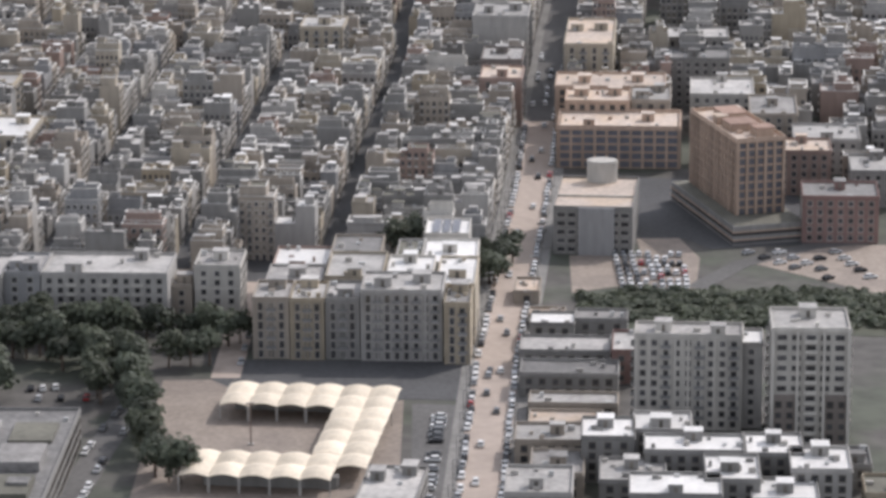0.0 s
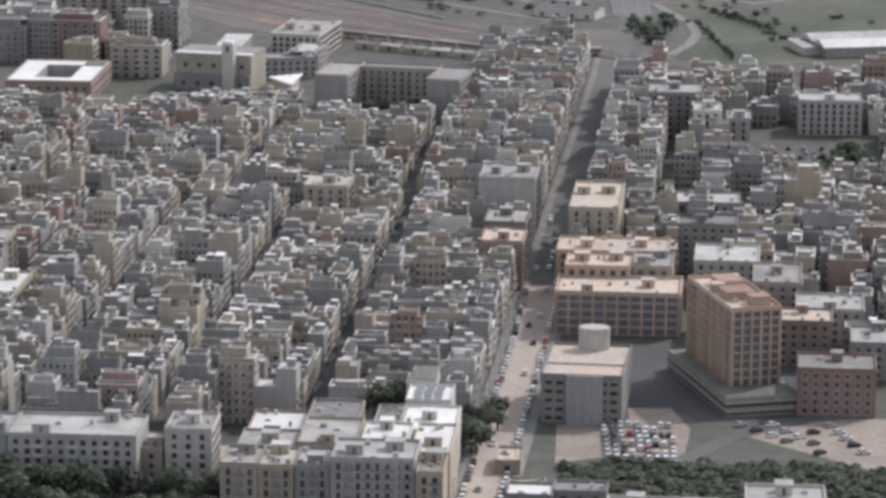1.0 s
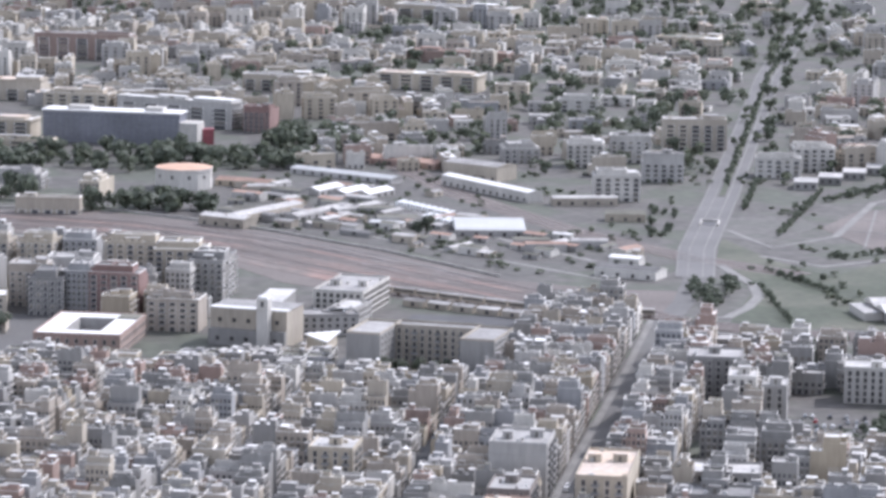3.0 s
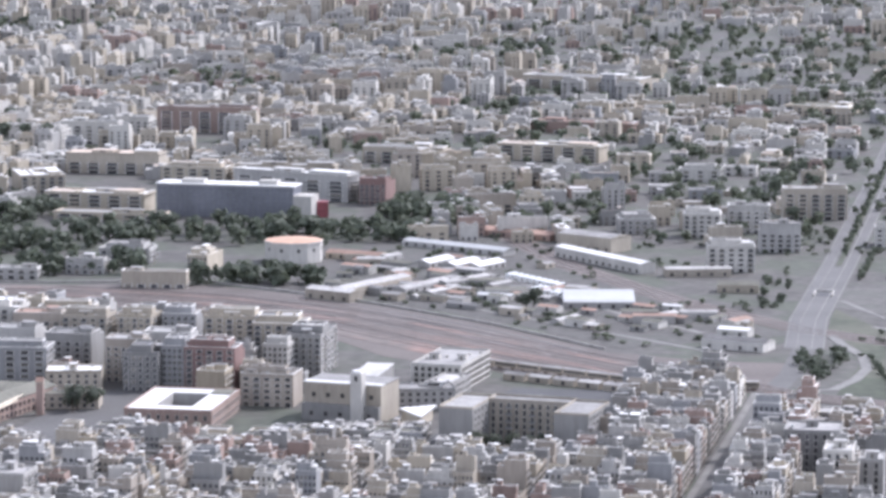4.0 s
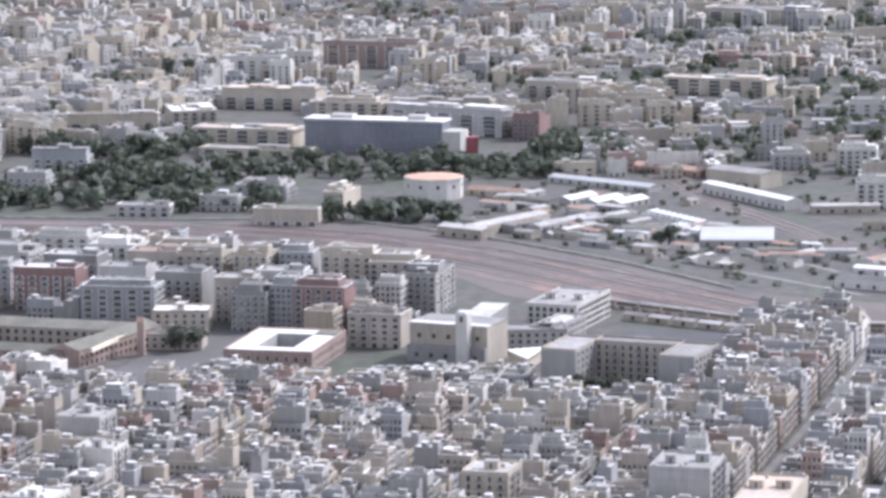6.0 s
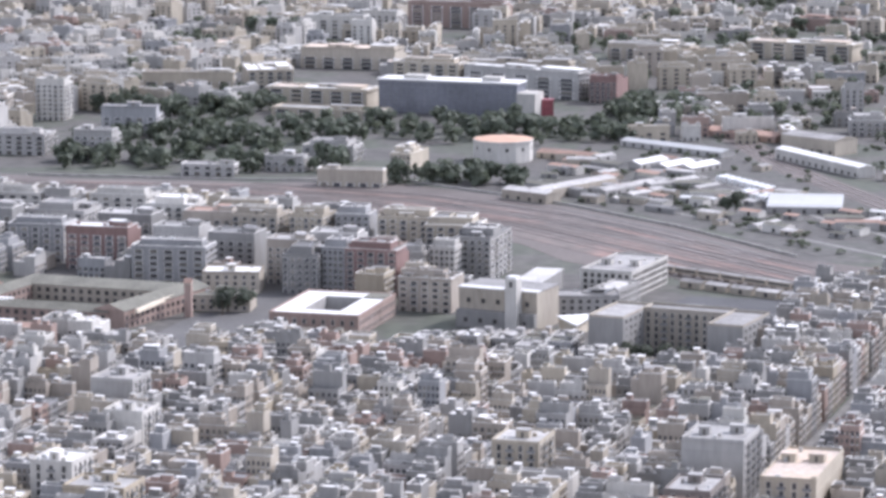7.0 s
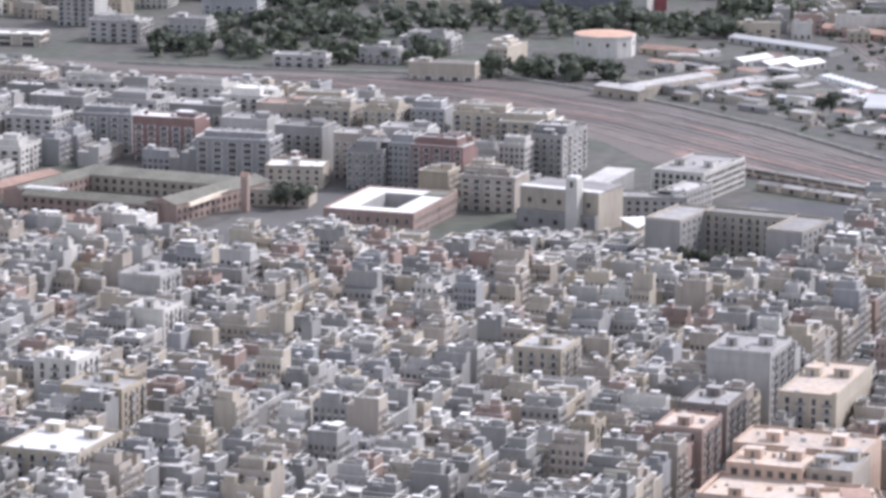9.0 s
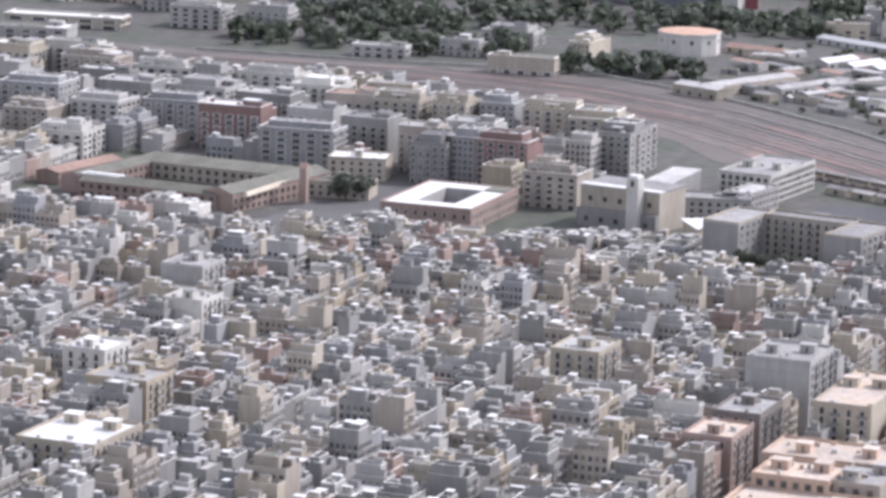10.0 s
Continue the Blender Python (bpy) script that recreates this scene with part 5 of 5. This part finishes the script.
s = Shape(WALLS["white"])
s.box(60, 76, -14, 10, 0, 20, WALLS["white"])
part("stair_block", s, hs, "white end block")
s = Shape(WALLS["brick red"])
s.box(-5, 5, -5, 5, 0, 13, CRIMSON)
s.box(-5.3, 5.3, -5.3, 5.3, 13, 13.5, CRIMSON)
thing("red_pavilion", s, at(-249, 3160, 0, 10), "small dull crimson block beside the hospital", "pavilion")
hall = thing("round_hall", None, at(-235, 2888), "white polygonal hall with pale orange roof", "hall")
oct_ = [(22.5 * math.cos(a), 22.5 * math.sin(a)) for a in [2 * math.pi * (i + .5) / 10 for i in range(10)]]
s = Shape(WALLS["white"])
s.prism(oct_, 0, 16, WALLS["white"])
s.prism([(x * 1.03, y * 1.03) for x, y in oct_], 14.8, 16.2, WALLS["white"])
part("wall", s, hall)
s = Shape(ROOFS["orange"])
s.faces([(x * 1.02, y * 1.02, 16.2) for x, y in oct_] + [(0, 0, 18)], [(i, (i + 1) % 10, 10) for i in range(10)], ROOFS["orange"])
part("roof", s, hall, "pale orange low pitched roof")
for i in range(10):
    a = 2 * math.pi * (i + 1) / 10
    o = part("window", WIN_DARK, hall)
    o.matrix_basis = Matrix.Translation((21.4 * K * math.cos(a), 21.4 * K * math.sin(a), 9 * K)) @ pose(0, 0, 0, 0, 0, math.degrees(a) + 90)
for x, y, w, d, st, turn, tint, top in (
        (-290, 3300, 120, 24, 6, -25, "pale grey", "white"), (-214, 3262, 24, 30, 6, -10, "brick red", "grey"), (-446, 3190, 90, 30, 4, -8, "cream", "sand"), (-420, 3110, 96, 22, 2, -8, "cream", "pale"), (-396, 3400, 62, 30, 5, -8, "cream", "sand"),
        (-312, 3392, 92, 28, 5, -4, "sandstone", "pale"), (-590, 3290, 80, 30, 4, 10, "cream", "sand"), (-530, 3330, 40, 60, 4, 20, "cream", "white"), (-486, 3480, 90, 40, 5, -4, "sandstone", "sand"), (-560, 3736, 60, 26, 6, -5, "white", "white"), (-526, 3790, 36, 30, 6, -5, "white", "pale"),
        (-462, 3860, 104, 26, 7, -8, "pink", "grey"), (-225, 3600, 80, 34, 4, -8, "sandstone", "pale"), (-86, 3630, 104, 30, 4, -14, "cream", "sand"), (-70, 3900, 110, 40, 3, -12, "pink", "tile"), (-95, 4420, 150, 60, 4, -20, "sandstone", "pale"), (178, 4150, 76, 50, 2, -20, "cream", "white"),
        (-316, 2738, 48, 18, 3, 0, "sandstone", "pale"), (-296, 2838, 16, 36, 4, -10, "cream", "white"), (-380, 2806, 30, 20, 3, -5, "pale grey", "pale"), (-360, 2862, 40, 24, 4, -5, "pale grey", "grey"), (-430, 2770, 40, 14, 2, 0, "pale grey", "grey"),
        (-552, 2985, 44, 30, 6, 5, "blue-grey", "grey"), (-536, 2838, 30, 24, 6, 0, "pale grey", "pale"), (-600, 2860, 40, 30, 5, 0, "pale grey", "pale"), (-660, 2940, 30, 30, 8, 0, "pale grey", "grey"), (-690, 3020, 50, 30, 7, 8, "beige", "grey"), (-640, 3060, 24, 24, 9, 0, "white", "pale"),
        (102, 2872, 36, 22, 6, 5, "white", "pale"), (138, 2990, 32, 26, 6, 5, "pale grey", "grey"), (75, 3070, 30, 24, 6, 0, "white", "pale"), (112, 3105, 34, 24, 6, 0, "pale grey", "pale"), (166, 3200, 54, 26, 7, 5, "sandstone", "grey"), (232, 3030, 36, 24, 5, 0, "white", "pale"), (262, 3075, 34, 24, 6, 5, "white", "pale"),
        (20, 3090, 30, 26, 4, 10, "pale grey", "grey"), (-690, 2750, 60, 30, 2, 8, "pale grey", "white"), (-690, 2815, 90, 24, 2, 5, "sandstone", "white")):
    house(x, y, w, d, st, turn, tint, top, alone=True, name="institute_building" if w > 60 else "apartment_block", group="buildings beyond the railway")

# ---- the city inland ----
INLAND = random.Random(5)
TAKEN = [(-620, -150, 2900, 3140), (-490, -160, 3040, 3330), (-280, -150, 2840, 2940), (-200, 160, 2560, 3010), (-620, -330, 3180, 3420), (150, 240, 2500, 3400), (-620, -440, 3700, 3900), (-420, -250, 2700, 2900), (-610, -420, 2740, 3080)]
for o in scene.objects:         # keep clear of the large buildings placed above
    if o.parent is None and o.name.startswith(("institute_building", "apartment_block")) and o.matrix_basis.translation.y > 2950 * K:
        p, r = o.matrix_basis.translation / K, max(o.matrix_basis.to_scale().x * 17, o.matrix_basis.to_scale().y * 16) / 2 + 9
        TAKEN.append((p.x - r, p.x + r, p.y - 46, p.y + 26))
# paler than TINTS and TOPS: distance haze put into the house colours
hazed_tints = ["white"] * 7 + ["pale grey"] * 6 + ["sandstone"] * 4 + ["cream"] * 6 + ["beige"] * 2 + ["pink"] + ["blue-grey"] + ["grey"]
hazed_tops = ["pale"] * 7 + ["white"] * 2 + ["grey"] * 4 + ["sand"] * 2 + ["dark"]


def wooded(x, y):
    """How leafy the inland quarters are: parks and gardens grow thicker towards the avenue."""
    return noise.noise(Vector((x / 260, y / 420, 3))) + max(-.25, min(.22, (x + 200) / 900))


for y in list(range(2960, 4400, 31)) + list(range(4400, 6200, 42)):
    for x in range(-1500, 620, 34 if y < 4400 else 42):
        px, py = x + INLAND.uniform(-7, 7), y + INLAND.uniform(-7, 7)
        away = abs(px - np.interp(py, [p[1] for p in AVENUE], [p[0] for p in AVENUE]))
        if not in_reach(px, py, 30) or inside((px, py), TAKEN) or away < 38 or px > 165 and py < 3050:
            continue
        if INLAND.random() < (0.12 if wooded(px, py) < 0.1 else 0.7):
            continue
        # each quarter has its own heading and height
        quarter = noise.noise(Vector((px / 500, py / 700, 9)))
        high = noise.noise(Vector((px / 220, py / 300, 17)))
        st = INLAND.choice((4, 5, 6, 7)) if high > .2 else INLAND.choice((2, 2, 3, 3, 4)) if px < 0 else INLAND.choice((1, 2, 2, 3, 4))
        long_slab = INLAND.random() < .3
        house(px, py, INLAND.uniform(28, 44) if long_slab else INLAND.uniform(14, 28), INLAND.uniform(11, 19), st, quarter * 60 + INLAND.choice((0, 0, 90)) + INLAND.uniform(-3, 3), INLAND.choice(hazed_tints), INLAND.choice(hazed_tops), balconies=py < 3200, alone=False, district="inland")

# ---- trees ----


def crown_mesh(name, seed, r, h, cards, leaf, size):
    rng = random.Random(seed)
    s = Shape(leaf)
    lumps = [(rng.uniform(-.5, .5) * r, rng.uniform(-.5, .5) * r, h * rng.uniform(.4, .85), r * rng.uniform(.4, .62)) for _ in range(7)]
    for _ in range(cards):
        cx, cy, cz, cr = rng.choice(lumps)
        d = Vector((rng.gauss(0, 1), rng.gauss(0, 1), rng.gauss(0, .9))).normalized() * cr * rng.uniform(.55, 1.08)
        c = Vector((cx, cy, cz)) + d
        n = (d.normalized() + Vector((rng.uniform(-.6, .6), rng.uniform(-.6, .6), rng.uniform(-.2, .8)))).normalized()
        a = n.orthogonal().normalized()
        b = n.cross(a)
        q = rng.uniform(.6, 1.3) * size
        s.faces([c - a * q - b * q * .7, c + a * q * .8 - b * q, c + a * q + b * q * .8, c - a * q * .7 + b * q], [(0, 1, 2, 3)], leaf)
    return s.mesh(name)


def trunk_mesh(h):
    s = Shape(BARK)
    n = 7
    for (x0, y0, z0, r0), (x1, y1, z1, r1) in (((0, 0, -.3, .45), (0, 0, h * .5, .3)), ((0, 0, h * .4, .28), (h * .16, .1, h * .75, .1)), ((0, 0, h * .42, .25), (-h * .14, h * .1, h * .72, .1)), ((0, 0, h * .45, .25), (0, -h * .15, h * .78, .08))):
        p = [(x0 + r0 * math.cos(2 * math.pi * i / n), y0 + r0 * math.sin(2 * math.pi * i / n), z0) for i in range(n)] + [(x1 + r1 * math.cos(2 * math.pi * i / n), y1 + r1 * math.sin(2 * math.pi * i / n), z1) for i in range(n)]
        s.faces(p, [(i, (i + 1) % n, n + (i + 1) % n, n + i) for i in range(n)], BARK)
    return s.mesh("trunk")


CROWNS = [crown_mesh("crown", i, 5.5, 12, 520, LEAF if i % 3 else LEAF_LIGHT, .55) for i in range(5)]
FAR_CROWNS = [crown_mesh("far_crown", 20 + i, 6, 11, 52, LEAF if i % 3 else LEAF_LIGHT, 1.45) for i in range(4)]
CYPRESS = [crown_mesh("cypress", 40, 2.2, 16, 260, LEAF, .6)]
TRUNK = trunk_mesh(11)
PARK = random.Random(9)


def tree(x, y, size=1.0, label="dark green broad-leaved street tree", group="street trees"):
    ob = thing("tree", None, at(x, y, 0, PARK.uniform(0, 360)) @ Matrix.Diagonal((size, size, size * PARK.uniform(.85, 1.15), 1)), label, "tree", group)
    part("trunk", TRUNK, ob)
    part("crown", PARK.choice(CROWNS), ob)


for x0, y0, x1, y1, n, sz in ((-150, 1335, -50, 1328, 15, 1.25), (-148, 1318, -112, 1310, 7, 1.4), (-96, 1318, -80, 1190, 13, 1.25), (-104, 1310, -100, 1250, 6, 1.3), (-76, 1184, -70, 1160, 4, 1.2), (-150, 1290, -140, 1260, 5, 1.4),
                              (46, 1400, 54, 1445, 7, 1.1), (44, 1410, 40, 1450, 4, 1.0), (64, 1206, 96, 1204, 6, .5), (0, 1452, 20, 1448, 3, 1.3), (-28, 2120, 26, 2112, 8, .9), (-275, 2212, -262, 2236, 3, 1.3), (-40, 2655, -30, 2660, 3, 1.0), (-120, 1300, -60, 1304, 7, 1.1)):
    for i in range(n):
        f = (i + .5) / n
        tree(x0 + (x1 - x0) * f + PARK.uniform(-3, 3), y0 + (y1 - y0) * f + PARK.uniform(-3, 3), sz * PARK.uniform(.8, 1.2))
scrub = {}
for i in range(520):
    x = PARK.uniform(80, 240)
    y = 1374 - (x - 84) * .09 + PARK.uniform(-24, 26) * (1 if x > 100 else .6)
    join_up(scrub, PARK.choice(FAR_CROWNS[:3]), at(x, y, -1.6, PARK.uniform(0, 360)) @ Matrix.Diagonal((.6, .6, PARK.uniform(.25, .42), 1)), [LEAF_LIGHT if i % 3 else LEAF])
joined("scrub", scrub, "dense green scrub along the overgrown strip", "scrub")
woods = {}
for x0, x1, y0, y1, n in ((-560, -340, 2780, 2850, 60), (-580, -370, 2880, 3060, 100), (-290, -195, 2742, 2785, 28), (-280, -150, 3000, 3060, 40), (-390, -250, 2960, 3090, 36), (-620, -470, 3080, 3200, 60), (-200, -120, 3120, 3230, 40), (154, 184, 2380, 2480, 34), (126, 148, 2690, 2840, 14)):
    for i in range(n):
        sz = PARK.uniform(.8, 1.6) if x0 < 100 else PARK.uniform(.45, .75)
        join_up(woods, PARK.choice(FAR_CROWNS), at(PARK.uniform(x0, x1), PARK.uniform(y0, y1), -1.5, PARK.uniform(0, 360)) @ Matrix.Scale(sz, 4), [LEAF])
for i in range(4600):
    y = PARK.uniform(2960, 6000)
    x = PARK.uniform(-1400, 600)
    if in_reach(x, y, 20) and not inside((x, y), [(-400, -250, 3130, 3200), (-200, 160, 2560, 3010)]) and wooded(x, y) > PARK.uniform(-.3, .35):
        sz = PARK.uniform(.7, 1.5)
        # the lighter leaf colour on most crowns stands in for distance haze
        join_up(woods, PARK.choice(FAR_CROWNS), at(x, y, -1.5, PARK.uniform(0, 360)) @ Matrix.Scale(sz, 4), [PARK.choice((LEAF, LEAF_LIGHT, LEAF_LIGHT))])
for i in range(170):
    x, y = PARK.uniform(-180, 150), PARK.uniform(2500, 2960)
    edge = np.interp(x, [-188, -142, -55, 30, 82, 150], [2720, 2685, 2605, 2505, 2470, 2505])
    if edge < y < np.interp(x, [-103, -21, 72, 153], [3080, 2850, 2670, 2560]) - 12 and not inside((x, y), [(-22, 46, 2650, 2735), (-75, -10, 2755, 2830), (-140, -65, 2835, 2895)]):
        join_up(woods, PARK.choice(FAR_CROWNS), at(x, y, -.8, PARK.uniform(0, 360)) @ Matrix.Diagonal((.6, .6, PARK.uniform(.2, .5), 1)), [LEAF_LIGHT])
for x0, y0, x1, y1, n in ((185, 2262, 420, 2262, 40), (206, 2540, 250, 2440, 22), (200, 2470, 215, 2330, 14), (250, 2600, 300, 2630, 16), (222, 2700, 262, 2930, 40), (262, 2880, 380, 3080, 44), (200, 2830, 215, 3000, 30)):
    for i in range(n):
        f = (i + PARK.random()) / n
        join_up(woods, PARK.choice(FAR_CROWNS), at(x0 + (x1 - x0) * f, y0 + (y1 - y0) * f + PARK.uniform(-5, 5), -1, PARK.uniform(0, 360)) @ Matrix.Scale(PARK.uniform(.3, .6), 4), [LEAF])
for i in range(1500):
    x, y = PARK.uniform(-190, 400), PARK.uniform(2340, 3050)
    if in_reach(x, y, 10) and (x > 172 or y > np.interp(x, [-188, -142, -55, 30, 82, 150, 172], [2715, 2680, 2600, 2500, 2465, 2500, 2520])) and noise.noise(Vector((x / 45, y / 70, 1))) > .12 and not inside((x, y), [(-22, 46, 2650, 2735), (-75, -10, 2755, 2830), (-140, -65, 2835, 2895), (146, 196, 2500, 2960), (255, 340, 2640, 2850), (260, 330, 2335, 2400)]):
        join_up(woods, PARK.choice(FAR_CROWNS), at(x, y, -.8, PARK.uniform(0, 360)) @ Matrix.Diagonal((.5, .5, PARK.uniform(.2, .45), 1)), [PARK.choice((LEAF, LEAF_LIGHT))])
for i in range(60):
    y = 2960 + i * 30
    join_up(woods, PARK.choice(FAR_CROWNS), at(np.interp(y, [p[1] for p in AVENUE], [p[0] for p in AVENUE]) + PARK.uniform(-1, 1), y, 0, PARK.uniform(0, 360)) @ Matrix.Scale(PARK.uniform(.5, .7), 4), [LEAF])
for i in range(70):
    f = PARK.random()
    join_up(woods, PARK.choice(FAR_CROWNS), at(192 + 72 * f + PARK.uniform(-4, 6), 1912 + 70 * f + PARK.uniform(-8, 40 * f + 8), -1, PARK.uniform(0, 360)) @ Matrix.Scale(PARK.uniform(.5, .8), 4), [LEAF])
joined("woods", woods, "dark green trees scattered between far houses", "trees")
for x, y in ((-288, 2752), (-284, 2760), (-280, 2750), (-276, 2762), (-230, 2756), (-214, 2764), (-196, 2760), (-204, 2770), (-246, 2762), (-262, 2758)):
    ob = thing("cypress", None, at(x, y), "slender dark cypress beside the railway wall", "tree", "cypresses")
    part("trunk", TRUNK, ob).scale = (.8, .8, .5)
    part("crown", CYPRESS[0], ob)

for d, store in FAR_HOUSES.items():
    joined("%s_houses" % d, store, "dense flat-roofed plaster houses of the %s quarter" % ("inner" if d == "grid" else "inland"), "houses")

# ---- cars ----
M = 1 / K


def loft(s, rows, m):
    """Join rectangles (x0, x1, half width, z) from below to the top into one body."""
    p = []
    for x0, x1, h, z in rows:
        p += [(x0 * M, -h * M, z * M), (x1 * M, -h * M, z * M), (x1 * M, h * M, z * M), (x0 * M, h * M, z * M)]
    f = [(4 * k + i, 4 * k + (i + 1) % 4, 4 * k + 4 + (i + 1) % 4, 4 * k + 4 + i) for k in range(len(rows) - 1) for i in range(4)]
    n = 4 * len(rows) - 4
    s.faces(p, f + [(n, n + 1, n + 2, n + 3)], m)


def car_meshes():
    b = Shape(PAINTS["white"])
    loft(b, [(-2.0, 2.0, .78, .25), (-2.1, 2.1, .88, .5), (-2.1, 2.05, .86, .8), (-1.95, 1.7, .8, .95)], PAINTS["white"])
    loft(b, [(-1.45, .55, .62, 1.42), (-1.35, .45, .58, 1.5)], PAINTS["white"])
    c = Shape(GLASS)
    loft(c, [(-1.85, 1.15, .76, .94), (-1.45, .55, .63, 1.43)], GLASS)
    w = Shape(TYRE)
    w.prism([(.31 * M * math.cos(a), .31 * M * math.sin(a)) for a in [2 * math.pi * i / 10 for i in range(10)]], -.1 * M, .1 * M, TYRE)
    whole = Shape(PAINTS["white"])      # body and wheels in one, for the distant cars
    whole.v, whole.f, whole.k = list(b.v), list(b.f), list(b.k)
    for wx in (-1.3, 1.3):
        for wy in (-.78, .78):
            whole.box((wx - .3) * M, (wx + .3) * M, (wy - .1) * M, (wy + .1) * M, 0, .6 * M, TYRE)
    return b.mesh("car_body"), c.mesh("car_glass"), w.mesh("car_wheel"), whole.mesh("car_whole")


CAR_BODY, CAR_GLASS, CAR_WHEEL, CAR_WHOLE = car_meshes()
TRAFFIC = random.Random(21)


def car(x, y, turn, z=0.2):
    paint = TRAFFIC.choice(("white", "white", "white", "white", "silver", "silver", "silver", "silver", "white", "white", "grey", "grey", "grey", "black", "black", "black", "black", "white", "silver", "white", "silver", "white", "white", "grey", "black", "white", "red"))
    ob = thing("car", CAR_BODY if y < 1300 else CAR_WHOLE, at(x, y, z, turn), "small %s car on the street" % paint, "car", "cars in the streets")
    ob.material_slots[0].link = "OBJECT"
    ob.material_slots[0].material = PAINTS[paint]
    part("glass", CAR_GLASS, ob, "dark car windows")
    if y > 1300:
        return
    for wx in (-1.3, 1.3):
        for wy in (-.78, .78):
            o = part("wheel", CAR_WHEEL, ob)
            o.matrix_basis = pose(wx, wy, .31, 90)


def along(line, s):
    for a, b in zip(line, line[1:]):
        a, b = Vector(a), Vector(b)
        l = (b - a).length
        if s <= l:
            return a + (b - a) * s / l, (b - a).normalized()
        s -= l
    return b, (b - a).normalized()


def park(line, s0, s1, off, step, full, z=0.2, across=False):
    s = s0
    while s < s1:
        if TRAFFIC.random() < full:
            p, d = along(line, s)
            q = p + Vector((d.y, -d.x)) * (off + TRAFFIC.uniform(-.3, .3))
            car(q.x, q.y, math.degrees(math.atan2(d.y, d.x)) + (90 if across else TRAFFIC.choice((0, 180))), z)
        s += step * TRAFFIC.uniform(.95, 1.2)


park(ROAD, 130, 700, -7.3, 6.3, .85)
park(ROAD, 130, 700, 7.3, 6.3, .85)
park(ROAD, 150, 300, 2.2, 16, .45)
park(ROAD, 150, 300, -2.2, 20, .4)
park(ROAD, 300, 700, 1.8, 45, .7)
park(ROAD, 300, 700, -2.2, 60, .7)
park(ROAD_UP, 5, 160, -6, 9, .5)
park(ROAD_UP, 5, 160, 6, 9, .5)
park(ROAD_UP, 5, 120, 0, 14, .6)
for i in range(8):
    park([(99, 1403 + i * 7), (126, 1400 + i * 7)], 0, 28, 0, 3.1, .85, .1, True)
for i in range(4):
    park([(150 + i * 12, 1458 + i * 4), (196 + i * 3, 1392)], 8 + i * 4, 60, 0, 9, .5, .1, True)
for i in range(5):
    park([(207, 1980 + i * 13), (248, 1977 + i * 13)], 0, 42, 0, 4.2, .55, .15, True)
TREE_STREET = [(-108, 1120), (-97, 1208), (-86, 1268)]
strip("road_5", TREE_STREET, 11, 0.17, STREET, "street lined with parked cars and trees")
park(TREE_STREET, 10, 150, -4, 8, .6, .17)
park(TREE_STREET, 10, 150, 4, 8, .6, .17)
park([(-128, 1262), (-104, 1262)], 0, 24, 0, 4, .6, .02, True)
park([(-128, 1274), (-108, 1276)], 0, 20, 0, 4, .6, .02, True)
park([(15, 1140), (22, 1240)], 0, 96, 0, 5, .6, .11, True)
MARKET_STREET = [(-57, 1286), (-50, 1417)]
strip("road_6", MARKET_STREET, 11, 0.17, PALE_ROAD, "pale side street beside the apartment block")
park(MARKET_STREET, 10, 120, 4.2, 8, .5, .17)

# ---- street lamps ----
POST = Shape(STEEL)
POST.box(-.12, .12, -.12, .12, 0, 10.5, RAILING)
POST.box(-.3, .3, -.3, .3, 0, .5, CONCRETE)
HEAD = Shape(RAILING)
HEAD.box(-.1, 2.4, -.1, .1, 10.5, 10.7, RAILING, True)
HEAD.box(1.7, 2.9, -.25, .25, 10.3, 10.55, WHITE_METAL, True)
post_mesh, head_mesh = POST.mesh("post"), HEAD.mesh("lamp_arm")
for k in range(22):
    for side in (-1, 1):
        p, d = along(ROAD, 140 + k * 26)
        q = p + Vector((d.y, -d.x)) * (9.6 * side)
        lamp_post = thing("street_lamp", post_mesh, at(q.x, q.y, .13, math.degrees(math.atan2(d.y, d.x)) + (90 if side > 0 else -90)), "slim grey street lamp at the pavement edge", "street lamp", "street lamps along the main road")
        part("lamp_arm", head_mesh, lamp_post)
